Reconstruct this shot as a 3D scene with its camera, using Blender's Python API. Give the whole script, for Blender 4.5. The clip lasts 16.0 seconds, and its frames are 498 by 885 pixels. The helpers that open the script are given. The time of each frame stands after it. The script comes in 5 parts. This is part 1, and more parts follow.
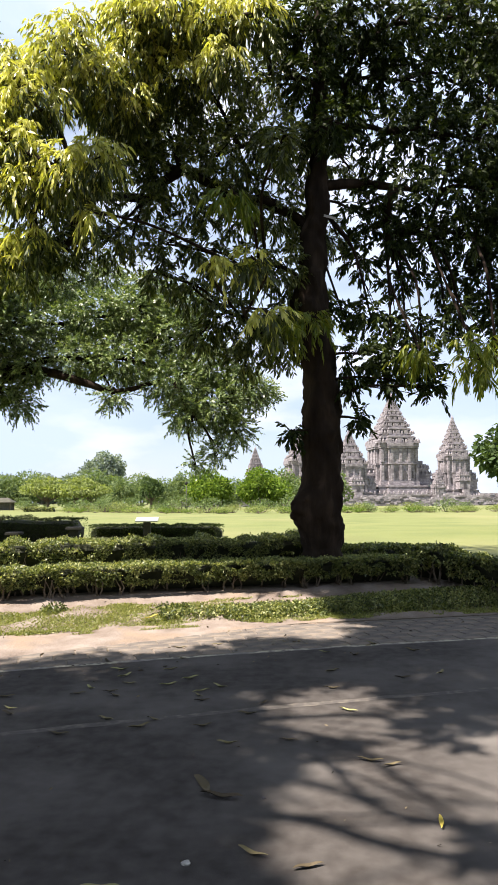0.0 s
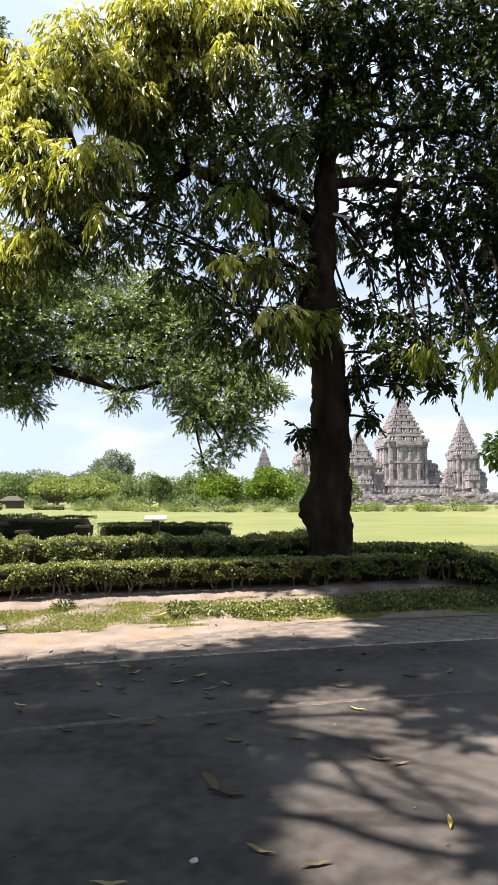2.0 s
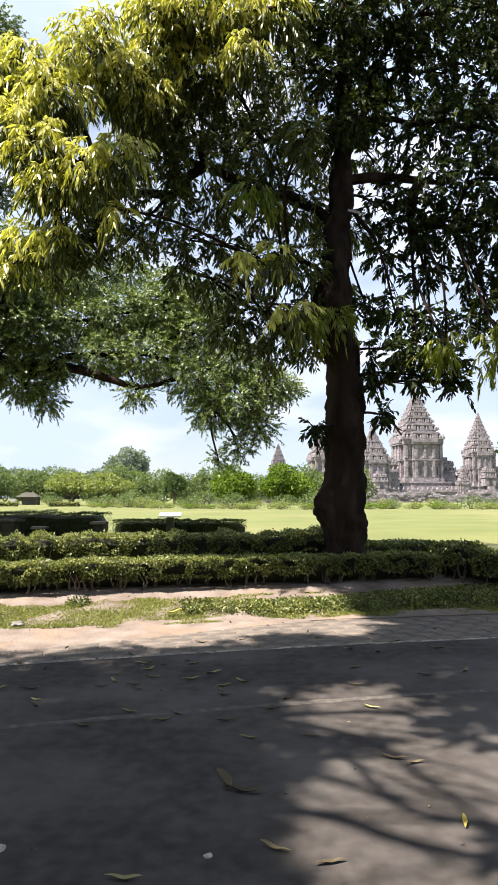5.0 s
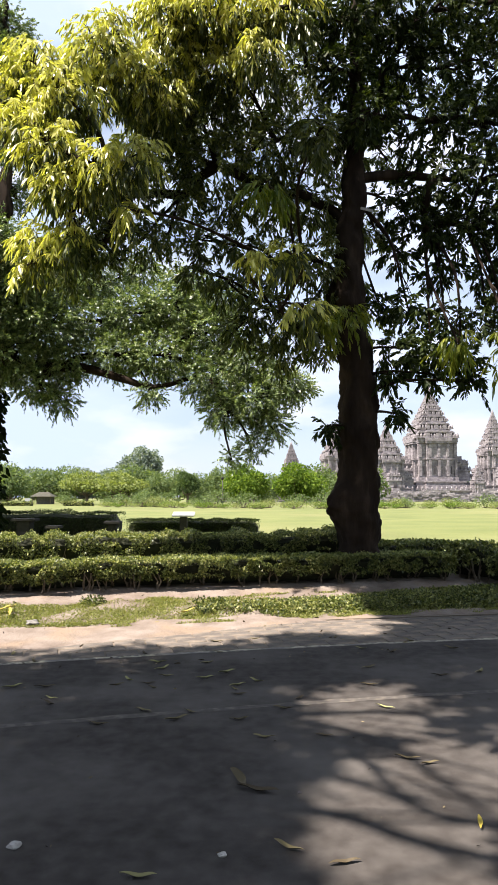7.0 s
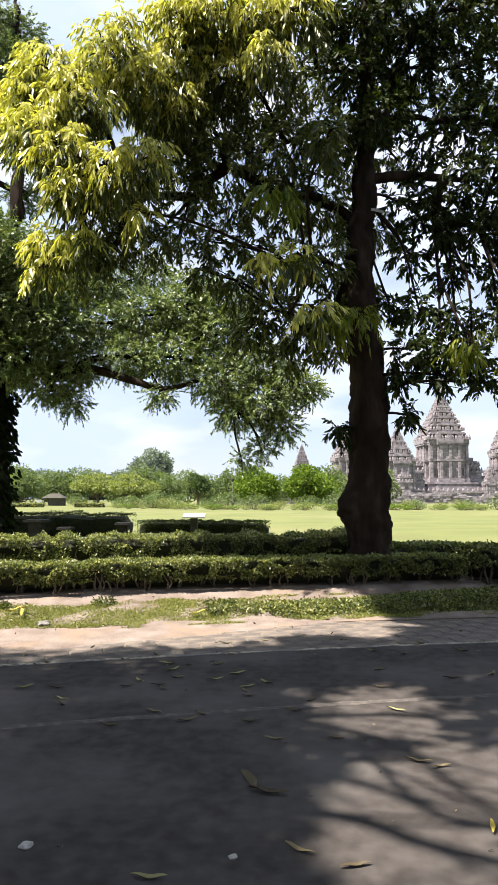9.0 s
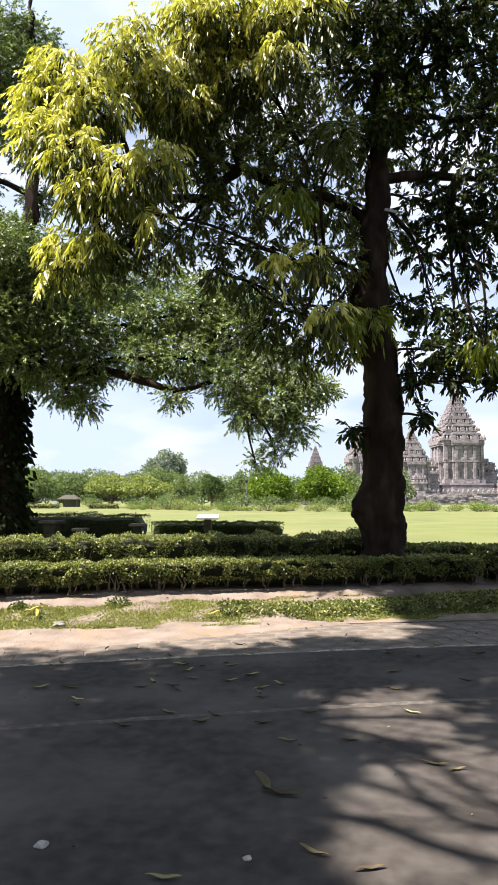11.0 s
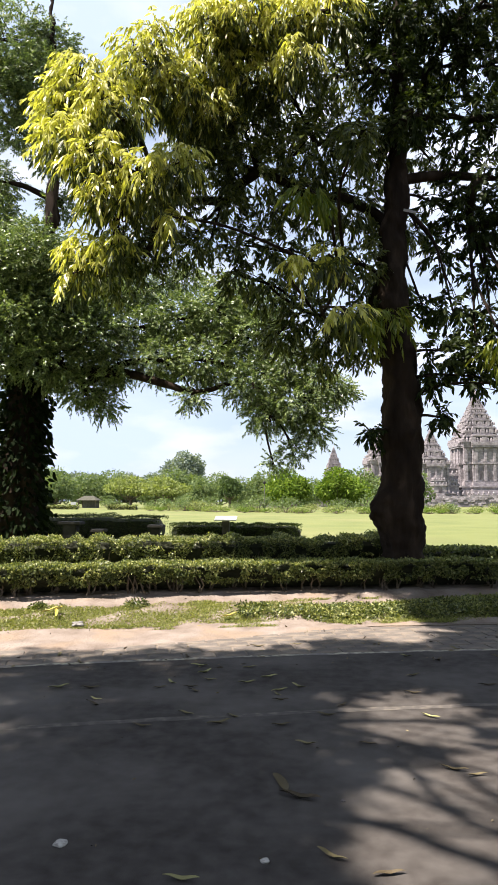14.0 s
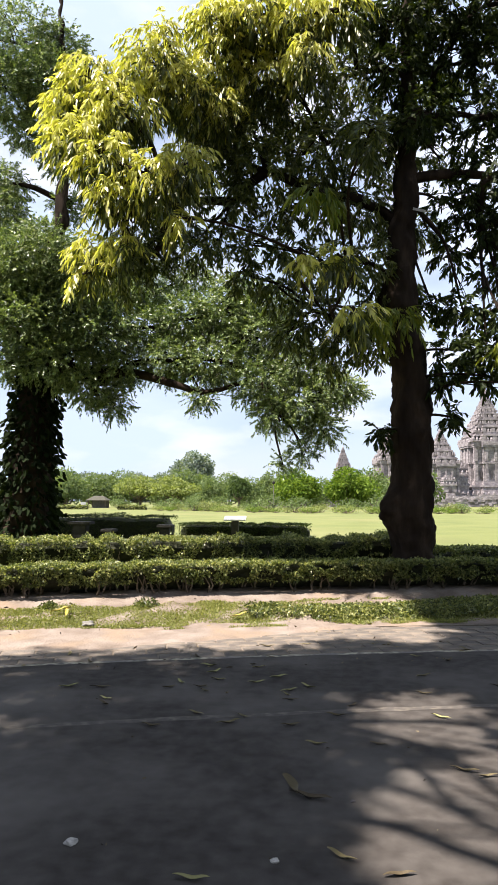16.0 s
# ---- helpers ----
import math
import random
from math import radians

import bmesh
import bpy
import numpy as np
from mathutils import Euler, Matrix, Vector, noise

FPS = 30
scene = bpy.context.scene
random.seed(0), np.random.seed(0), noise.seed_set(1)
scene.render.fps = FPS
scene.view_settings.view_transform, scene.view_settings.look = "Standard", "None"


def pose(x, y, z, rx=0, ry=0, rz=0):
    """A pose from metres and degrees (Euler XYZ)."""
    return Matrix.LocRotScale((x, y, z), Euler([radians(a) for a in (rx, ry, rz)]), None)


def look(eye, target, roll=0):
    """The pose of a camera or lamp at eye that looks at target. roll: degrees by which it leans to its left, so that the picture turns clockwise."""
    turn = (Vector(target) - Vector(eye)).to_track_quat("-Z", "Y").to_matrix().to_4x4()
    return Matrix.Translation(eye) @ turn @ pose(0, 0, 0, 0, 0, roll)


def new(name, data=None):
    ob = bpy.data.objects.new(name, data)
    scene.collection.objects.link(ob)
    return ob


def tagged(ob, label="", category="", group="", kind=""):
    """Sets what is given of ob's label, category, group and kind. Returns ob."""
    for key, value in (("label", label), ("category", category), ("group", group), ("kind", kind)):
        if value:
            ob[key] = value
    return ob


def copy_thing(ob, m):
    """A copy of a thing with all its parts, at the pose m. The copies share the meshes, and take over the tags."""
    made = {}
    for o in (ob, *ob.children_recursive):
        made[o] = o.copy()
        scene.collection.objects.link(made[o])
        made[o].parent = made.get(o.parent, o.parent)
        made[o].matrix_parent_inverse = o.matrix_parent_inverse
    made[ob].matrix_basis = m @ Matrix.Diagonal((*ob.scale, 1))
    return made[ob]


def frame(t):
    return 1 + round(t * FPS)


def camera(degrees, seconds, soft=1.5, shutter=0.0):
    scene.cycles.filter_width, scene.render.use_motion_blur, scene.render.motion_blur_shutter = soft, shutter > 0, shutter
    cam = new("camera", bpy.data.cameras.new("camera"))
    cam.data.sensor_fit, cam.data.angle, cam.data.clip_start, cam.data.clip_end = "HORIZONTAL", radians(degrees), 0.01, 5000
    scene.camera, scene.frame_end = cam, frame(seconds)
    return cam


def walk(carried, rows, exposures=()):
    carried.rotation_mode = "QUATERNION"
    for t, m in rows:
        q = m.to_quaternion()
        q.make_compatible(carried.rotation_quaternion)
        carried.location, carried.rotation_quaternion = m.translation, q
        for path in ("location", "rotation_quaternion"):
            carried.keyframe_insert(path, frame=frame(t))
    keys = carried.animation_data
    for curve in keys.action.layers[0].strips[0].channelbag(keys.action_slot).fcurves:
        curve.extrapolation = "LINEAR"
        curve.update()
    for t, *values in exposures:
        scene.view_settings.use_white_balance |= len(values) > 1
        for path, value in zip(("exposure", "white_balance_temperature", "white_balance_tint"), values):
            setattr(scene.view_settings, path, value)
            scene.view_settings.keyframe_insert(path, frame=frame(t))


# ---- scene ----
# camera: it stands at one spot by the road and pans slowly to the left
cam = camera(42.06, 16.0, soft=1.6)
EYE = (0.0, 0.0, 1.6)


def aim(yaw, pitch, roll):
    a, b = radians(yaw), radians(pitch)
    way = Vector((-math.sin(a) * math.cos(b), math.cos(a) * math.cos(b), math.sin(b)))
    return look(EYE, Vector(EYE) + way, roll)


PAN = [
    (0, -3.60, 5.25, -0.28),
    (0.5, -3.35, 5.24, -0.24),
    (1, -3.18, 5.19, -0.23),
    (1.5, -3.01, 5.18, -0.18),
    (2, -2.84, 5.14, -0.16),
    (2.5, -2.61, 4.98, -0.19),
    (3, -2.32, 4.93, -0.19),
    (3.5, -2.12, 4.90, -0.10),
    (4, -1.99, 4.89, -0.06),
    (6.5, -0.69, 4.86, 0.01),
    (7, -0.41, 4.83, -0.03),
    (7.5, -0.16, 4.98, 0.00),
    (8, -0.00, 4.98, 0.00),
    (8.5, 0.31, 4.98, -0.04),
    (9, 0.51, 4.97, -0.00),
    (9.2, 0.69, 5.00, 0.05),
    (11.5, 2.08, 5.13, 0.04),
    (12, 2.49, 5.25, 0.17),
    (12.5, 2.57, 5.23, 0.18),
    (13, 2.75, 5.20, 0.17),
    (13.5, 2.99, 5.17, 0.19),
    (14, 3.31, 5.22, 0.20),
    (14.5, 3.54, 5.12, 0.23),
    (15, 3.64, 4.99, 0.21),
    (15.5, 3.92, 5.08, 0.23),
    (16, 4.12, 5.21, 0.18),
]
walk(cam, [(t, aim(yaw, pitch, roll)) for t, yaw, pitch, roll in PAN], exposures=[(0, 1.73, 6820, 15), (16, 1.73, 6820, 15)])

# ---- sky and sun ----
SUN_EL, SUN_LEFT = 61.0, 114.0     # degrees above the horizon, degrees to the left of +y
world = bpy.data.worlds.new("sky")
scene.world = world
world.use_nodes = True
wt = world.node_tree
wt.nodes.clear()
w_out = wt.nodes.new("ShaderNodeOutputWorld")
w_bg = wt.nodes.new("ShaderNodeBackground")
w_sky = wt.nodes.new("ShaderNodeTexSky")
w_sky.sky_type, w_sky.sun_disc = "NISHITA", False
w_sky.sun_elevation, w_sky.sun_rotation = radians(SUN_EL), radians(-SUN_LEFT)
w_sky.air_density, w_sky.dust_density, w_sky.ozone_density = 1.2, 0.3, 1.2
w_co = wt.nodes.new("ShaderNodeTexCoord")
w_map = wt.nodes.new("ShaderNodeMapping")
w_map.inputs["Scale"].default_value = (1.0, 1.0, 2.6)
w_noise = wt.nodes.new("ShaderNodeTexNoise")
w_noise.inputs["Scale"].default_value, w_noise.inputs["Detail"].default_value = 2.6, 7.0
w_ramp = wt.nodes.new("ShaderNodeValToRGB")
w_ramp.color_ramp.elements[0].position, w_ramp.color_ramp.elements[1].position = 0.2, 0.56
w_mix = wt.nodes.new("ShaderNodeMix")
w_mix.data_type = "RGBA"
w_mix.inputs["B"].default_value = (5.2, 6.5, 8.6, 1)
w_bg.inputs["Strength"].default_value = 0.0445
wt.links.new(w_co.outputs["Generated"], w_map.inputs["Vector"])
wt.links.new(w_map.outputs["Vector"], w_noise.inputs["Vector"])
wt.links.new(w_noise.outputs["Fac"], w_ramp.inputs["Fac"])
wt.links.new(w_ramp.outputs["Color"], w_mix.inputs["Factor"])
wt.links.new(w_sky.outputs["Color"], w_mix.inputs["A"])
w_puff = wt.nodes.new("ShaderNodeTexNoise")
w_puff.inputs["Scale"].default_value, w_puff.inputs["Detail"].default_value = 4.2, 8.0
w_edge = wt.nodes.new("ShaderNodeValToRGB")
w_edge.color_ramp.elements[0].position, w_edge.color_ramp.elements[1].position = 0.49, 0.70
w_top = wt.nodes.new("ShaderNodeMix")
w_top.data_type = "RGBA"
w_top.inputs["B"].default_value = (7.3, 7.9, 8.9, 1)
wt.links.new(w_map.outputs["Vector"], w_puff.inputs["Vector"])
wt.links.new(w_puff.outputs["Fac"], w_edge.inputs["Fac"])
wt.links.new(w_edge.outputs["Color"], w_top.inputs["Factor"])
wt.links.new(w_mix.outputs["Result"], w_top.inputs["A"])
wt.links.new(w_top.outputs["Result"], w_bg.inputs["Color"])
wt.links.new(w_bg.outputs["Background"], w_out.inputs["Surface"])

sun = new("sun", bpy.data.lights.new("sun", "SUN"))
sun.data.energy, sun.data.angle, sun.data.color = 5.0, radians(0.55), (1.0, 0.95, 0.87)
_e, _a = radians(SUN_EL), radians(SUN_LEFT)
SUN_DIR = Vector((-math.sin(_a) * math.cos(_e), math.cos(_a) * math.cos(_e), math.sin(_e)))
sun.matrix_world = look(SUN_DIR * 60, (0, 0, 0))


# ---- materials ----
def ramp_mat(name, stops, scale=4.0, detail=6.0, rough=0.85, bump=0.3, bump_scale=40.0, island=0.0, per_object=0.0,
             coords="Object", leaf=0.0, spec=0.3, stain=None, stain_scale=0.8, stretch=None, patch=(0.5, 0.68)):
    """Node material: noise-driven colour ramp, large stains, fine bump, optional leaf translucency."""
    m = bpy.data.materials.new(name)
    m.use_nodes = True
    nt = m.node_tree
    N, L = nt.nodes, nt.links
    bsdf, out = N["Principled BSDF"], N["Material Output"]
    co = N.new("ShaderNodeTexCoord")
    vec = co.outputs[coords]
    if stretch:
        mp = N.new("ShaderNodeMapping")
        mp.inputs["Scale"].default_value = stretch
        L.new(vec, mp.inputs["Vector"])
        vec = mp.outputs["Vector"]
    tex = N.new("ShaderNodeTexNoise")
    tex.inputs["Scale"].default_value, tex.inputs["Detail"].default_value = scale, detail
    L.new(vec, tex.inputs["Vector"])
    fac = tex.outputs["Fac"]
    if island or per_object:
        src = N.new("ShaderNodeNewGeometry").outputs["Random Per Island"] if island else N.new("ShaderNodeObjectInfo").outputs["Random"]
        mix = N.new("ShaderNodeMix")
        mix.inputs["Factor"].default_value = island or per_object
        L.new(fac, mix.inputs["A"])
        L.new(src, mix.inputs["B"])
        fac = mix.outputs["Result"]
    ramp = N.new("ShaderNodeValToRGB")
    els = ramp.color_ramp.elements
    while len(els) < len(stops):
        els.new(0.5)
    for el, (p, c) in zip(els, stops):
        el.position, el.color = p, (*c, 1)
    L.new(fac, ramp.inputs["Fac"])
    col = ramp.outputs["Color"]
    if stain:
        big = N.new("ShaderNodeTexNoise")
        big.inputs["Scale"].default_value, big.inputs["Detail"].default_value = stain_scale, 4.0
        L.new(co.outputs[coords], big.inputs["Vector"])
        rp = N.new("ShaderNodeValToRGB")
        rp.color_ramp.elements[0].position, rp.color_ramp.elements[1].position = patch
        L.new(big.outputs["Fac"], rp.inputs["Fac"])
        mx = N.new("ShaderNodeMix")
        mx.data_type = "RGBA"
        mx.inputs["B"].default_value = (*stain, 1)
        L.new(rp.outputs["Color"], mx.inputs["Factor"])
        L.new(col, mx.inputs["A"])
        col = mx.outputs["Result"]
    L.new(col, bsdf.inputs["Base Color"])
    bsdf.inputs["Roughness"].default_value = rough
    bsdf.inputs["Specular IOR Level"].default_value = spec
    if bump:
        bt = N.new("ShaderNodeTexNoise")
        bt.inputs["Scale"].default_value, bt.inputs["Detail"].default_value = bump_scale, 5.0
        L.new(vec, bt.inputs["Vector"])
        b = N.new("ShaderNodeBump")
        b.inputs["Strength"].default_value, b.inputs["Distance"].default_value = bump, 0.02
        L.new(bt.outputs["Fac"], b.inputs["Height"])
        L.new(b.outputs["Normal"], bsdf.inputs["Normal"])
    if leaf:
        tr = N.new("ShaderNodeBsdfTranslucent")
        gain = N.new("ShaderNodeMix")
        gain.data_type, gain.blend_type = "RGBA", "MULTIPLY"
        gain.inputs["Factor"].default_value = 1.0
        gain.inputs["B"].default_value = (1.25, 1.3, 0.45, 1)
        L.new(col, gain.inputs["A"])
        L.new(gain.outputs["Result"], tr.inputs["Color"])
        ms = N.new("ShaderNodeMixShader")
        ms.inputs["Fac"].default_value = leaf
        L.new(bsdf.outputs["BSDF"], ms.inputs[1])
        L.new(tr.outputs["BSDF"], ms.inputs[2])
        L.new(ms.outputs["Shader"], out.inputs["Surface"])
    return m


def leaf_mat(name, dark, mid, light, leaf=0.45, rough=0.45, scale=0.6, spec=0.35):
    return ramp_mat(name, [(0.2, dark), (0.5, mid), (0.85, light)], scale=scale, detail=3, rough=rough, bump=0, island=0.55, leaf=leaf, spec=spec)


M_ASPHALT = ramp_mat("asphalt", [(0.3, (0.035, 0.031, 0.028)), (0.7, (0.064, 0.058, 0.0535))], scale=9, spec=0.12, rough=0.9, bump=0.22, bump_scale=260,
                     stain=(0.124, 0.114, 0.105), stain_scale=0.7, patch=(0.45, 0.75))
M_LINE = ramp_mat("worn_line_paint", [(0.42, (0.11, 0.10, 0.09)), (0.55, (0.36, 0.33, 0.25))], scale=14, rough=0.8, bump=0.4, bump_scale=120,
                  stain=(0.14, 0.13, 0.12), stain_scale=2.0, patch=(0.52, 0.66))
M_LINE_OLD = ramp_mat("faded_line_paint", [(0.47, (0.066, 0.059, 0.053)), (0.68, (0.125, 0.110, 0.090))], scale=16, rough=0.85, bump=0.4, bump_scale=120)
M_PAVER = ramp_mat("concrete_paver", [(0.3, (0.085, 0.074, 0.066)), (0.7, (0.145, 0.125, 0.107))], scale=6, rough=0.9, bump=0.5, bump_scale=70,
                   per_object=0.2, stain=(0.19, 0.155, 0.12), stain_scale=3.0, patch=(0.48, 0.7), coords="Object")
M_SOIL = ramp_mat("sandy_soil", [(0.3, (0.11, 0.085, 0.068)), (0.5, (0.17, 0.138, 0.116)), (0.72, (0.225, 0.192, 0.166))], scale=2.6, detail=9, rough=0.95, bump=0.9, bump_scale=26, stain=(0.20, 0.15, 0.11), stain_scale=1.7)
M_JOINT = ramp_mat("dusty_joint_sand", [(0.3, (0.10, 0.085, 0.07)), (0.7, (0.19, 0.155, 0.12))], scale=5, rough=0.95, bump=0.4)
M_LAWN = ramp_mat("mown_lawn", [(0.3, (0.086, 0.104, 0.030)), (0.5, (0.110, 0.128, 0.039)), (0.75, (0.137, 0.149, 0.05))], scale=0.35, rough=0.9, bump=0.9, bump_scale=9,
                  stain=(0.156, 0.155, 0.062), stain_scale=0.06)
M_GRASS = leaf_mat("grass_blades", (0.10, 0.125, 0.035), (0.20, 0.22, 0.07), (0.36, 0.35, 0.15), leaf=0.35)
M_BARK = ramp_mat("dark_bark", [(0.3, (0.010, 0.0072, 0.0055)), (0.55, (0.024, 0.0172, 0.0128)), (0.8, (0.056, 0.041, 0.031))], scale=4.5, rough=0.98, spec=0.08, bump=1.0, bump_scale=13, stretch=(1, 1, 0.28))
M_TWIG = ramp_mat("twig_bark", [(0.3, (0.07, 0.055, 0.042)), (0.7, (0.16, 0.13, 0.10))], scale=8, rough=0.9, bump=0.4)
# crown shade is put into this near-black copy of the leaf colour
M_LEAF_A = leaf_mat("shade_dark_leaves", (0.009, 0.017, 0.005), (0.022, 0.036, 0.009), (0.065, 0.088, 0.02), leaf=0.28, rough=0.6, spec=0.16)
# sunlight put into the leaf colour: bright yellow for the sunny side
M_LEAF_Y = leaf_mat("sunlit_yellow_leaves", (0.23, 0.25, 0.045), (0.50, 0.49, 0.12), (0.80, 0.77, 0.40), leaf=0.46, rough=0.3, spec=0.6)
# lighter green copy, coloured for sprays that catch the sun
M_LEAF_G = leaf_mat("sunlit_green_leaves", (0.06, 0.10, 0.012), (0.14, 0.18, 0.02), (0.28, 0.29, 0.045), leaf=0.45, rough=0.4)
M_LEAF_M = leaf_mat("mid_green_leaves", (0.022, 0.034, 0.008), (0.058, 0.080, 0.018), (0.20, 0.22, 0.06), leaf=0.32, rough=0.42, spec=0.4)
M_LEAF_B = leaf_mat("small_green_leaves", (0.032, 0.058, 0.026), (0.115, 0.17, 0.062), (0.31, 0.37, 0.17), leaf=0.27, rough=0.38, spec=0.45)
M_LEAF_H = leaf_mat("hedge_leaves", (0.025, 0.042, 0.014), (0.125, 0.155, 0.046), (0.40, 0.40, 0.16), leaf=0.3, scale=3.0, spec=0.5)
# near-black filler colour standing in for shade among the hedge leaves
M_HEDGE_CORE = ramp_mat("hedge_shade_core", [(0.3, (0.012, 0.014, 0.007)), (0.7, (0.03, 0.034, 0.016))], scale=12, bump=0.6)
# trunk shade put into the colour: vine leaves nearly black, almost no sheen
M_VINE = leaf_mat("shaded_vine_leaves", (0.005, 0.009, 0.0035), (0.010, 0.017, 0.0065), (0.02, 0.031, 0.012), leaf=0.15, rough=0.8, spec=0.05)
# stone lightened, flattened and faintly purpled so its colour carries distance haze
M_STONE = ramp_mat("hazy_andesite", [(0.34, (0.15, 0.136, 0.146)), (0.5, (0.225, 0.206, 0.218)), (0.68, (0.31, 0.288, 0.30))], scale=0.8, detail=10, rough=0.95, bump=1.0,
                   bump_scale=1.6, stretch=(1.0, 1.0, 1.7), stain=(0.14, 0.128, 0.137), stain_scale=0.28)
# dark tone for recess shade on the temples; also colours one dark pebble
M_DARK = ramp_mat("recess_shade_dark_stone", [(0.3, (0.04, 0.036, 0.04)), (0.7, (0.085, 0.08, 0.085))], scale=0.6, bump=0.3)
M_FALLEN = ramp_mat("fallen_leaf", [(0.1, (0.06, 0.045, 0.026)), (0.45, (0.15, 0.125, 0.06)), (0.8, (0.26, 0.25, 0.105))], scale=14, rough=0.7, bump=0.3, per_object=0.8)
M_LITTER = ramp_mat("dry_leaf_crumbs", [(0.1, (0.035, 0.026, 0.018)), (0.5, (0.10, 0.075, 0.045)), (0.9, (0.22, 0.18, 0.10))], scale=20, rough=0.8, bump=0, island=0.9)
M_FALLEN_Y = ramp_mat("fresh_yellow_leaf", [(0.3, (0.36, 0.28, 0.04)), (0.7, (0.46, 0.37, 0.07))], scale=14, rough=0.6, bump=0.2)
M_PEBBLE = ramp_mat("pale_pebble", [(0.3, (0.30, 0.29, 0.27)), (0.7, (0.48, 0.46, 0.43))], scale=20, bump=0.5)
M_SIGN = ramp_mat("white_sign_board", [(0.3, (0.30, 0.31, 0.33)), (0.7, (0.40, 0.41, 0.43))], scale=5, rough=0.4, bump=0.05, spec=0.5)
# post colour made near-black to hold the shade it stands in
M_POST = ramp_mat("shade_dark_post", [(0.3, (0.012, 0.012, 0.011)), (0.7, (0.03, 0.029, 0.027))], scale=6, bump=0.3)
M_ROOF = ramp_mat("mossy_roof", [(0.3, (0.035, 0.035, 0.027)), (0.7, (0.07, 0.067, 0.05))], scale=3, bump=0.6, bump_scale=12)
# concrete blackened so the garden table and stools carry tree shade
M_OLD = ramp_mat("shade_dark_concrete", [(0.3, (0.010, 0.010, 0.009)), (0.7, (0.024, 0.023, 0.020))], scale=5, bump=0.5)
M_CONCRETE = ramp_mat("weathered_concrete", [(0.3, (0.10, 0.098, 0.09)), (0.7, (0.20, 0.19, 0.175))], scale=5, bump=0.5)
FAR_LEAVES = {
    "green": leaf_mat("far_green_leaves", (0.07, 0.11, 0.05), (0.13, 0.178, 0.085), (0.21, 0.255, 0.128), leaf=0.35, scale=0.4, rough=0.8, spec=0.08),
    "bright": leaf_mat("far_bright_leaves", (0.045, 0.085, 0.014), (0.10, 0.165, 0.026), (0.19, 0.255, 0.05), leaf=0.4, scale=0.4, rough=0.8, spec=0.08),
    "yellow": leaf_mat("far_yellow_leaves", (0.11, 0.14, 0.052), (0.19, 0.232, 0.09), (0.28, 0.315, 0.14), leaf=0.4, scale=0.4, rough=0.8, spec=0.08),
    # distance haze is tinted into this grey-blue set for tall and skyline trees
    "grey": leaf_mat("far_hazy_leaves", (0.10, 0.14, 0.13), (0.165, 0.205, 0.19), (0.24, 0.28, 0.26), leaf=0.3, scale=0.4, rough=0.8, spec=0.08),
    "dark": leaf_mat("far_dark_leaves", (0.035, 0.06, 0.025), (0.06, 0.095, 0.04), (0.10, 0.14, 0.06), leaf=0.3, scale=0.4, rough=0.8, spec=0.08),
    "pale": leaf_mat("far_pale_leaves", (0.12, 0.15, 0.06), (0.19, 0.22, 0.09), (0.27, 0.29, 0.14), leaf=0.35, scale=0.4, rough=0.8, spec=0.08),
}


# ---- makers ----
def part(name, bm, material, parent=None, label="", smooth=False):
    me = bpy.data.meshes.new(name)
    bm.to_mesh(me)
    bm.free()
    for mt in (material if isinstance(material, (list, tuple)) else [material]):
        me.materials.append(mt)
    if smooth:
        for p in me.polygons:
            p.use_smooth = True
    ob = new(name, me)
    ob.parent = parent
    return tagged(ob, label)


def empty(name, at=(0, 0, 0)):
    ob = new(name)
    ob.matrix_basis = Matrix.Translation(at)
    return ob


def box(bm, x0, y0, z0, x1, y1, z1, turn=0.0, jitter=0.0, rng=None):
    c, s = math.cos(turn), math.sin(turn)
    cx, cy = (x0 + x1) / 2, (y0 + y1) / 2
    vs = []
    for z in (z0, z1):
        for x, y in ((x0, y0), (x1, y0), (x1, y1), (x0, y1)):
            dx, dy, dz = x - cx, y - cy, z
            if jitter:
                dx, dy, dz = dx + rng.uniform(-jitter, jitter), dy + rng.uniform(-jitter, jitter), dz + rng.uniform(-jitter, jitter)
            vs.append(bm.verts.new((cx + dx * c - dy * s, cy + dx * s + dy * c, dz)))
    for q in ((3, 2, 1, 0), (4, 5, 6, 7), (0, 1, 5, 4), (1, 2, 6, 5), (2, 3, 7, 6), (3, 0, 4, 7)):
        bm.faces.new([vs[i] for i in q])


def tube(bm, pts, radii, n=9, lump=0.0, rng=None, caps=True):
    pts = [Vector(p) for p in pts]
    rings = []
    side = None
    for i, (p, r) in enumerate(zip(pts, radii)):
        d = (pts[min(i + 1, len(pts) - 1)] - pts[max(i - 1, 0)]).normalized()
        if side is None:
            side = d.orthogonal().normalized()
        side = (side - d * side.dot(d)).normalized()
        b = d.cross(side)
        ring = []
        for k in range(n):
            a = 2 * math.pi * k / n
            q = side * math.cos(a) + b * math.sin(a)
            rr = r * (1 + (lump * noise.noise((q * 1.7) + p * 1.3) if lump else 0))
            ring.append(bm.verts.new(p + q * rr))
        rings.append(ring)
    for a, b in zip(rings, rings[1:]):
        for k in range(n):
            bm.faces.new((a[k], a[(k + 1) % n], b[(k + 1) % n], b[k]))
    if caps:
        bm.faces.new(list(reversed(rings[0])))
        bm.faces.new(rings[-1])


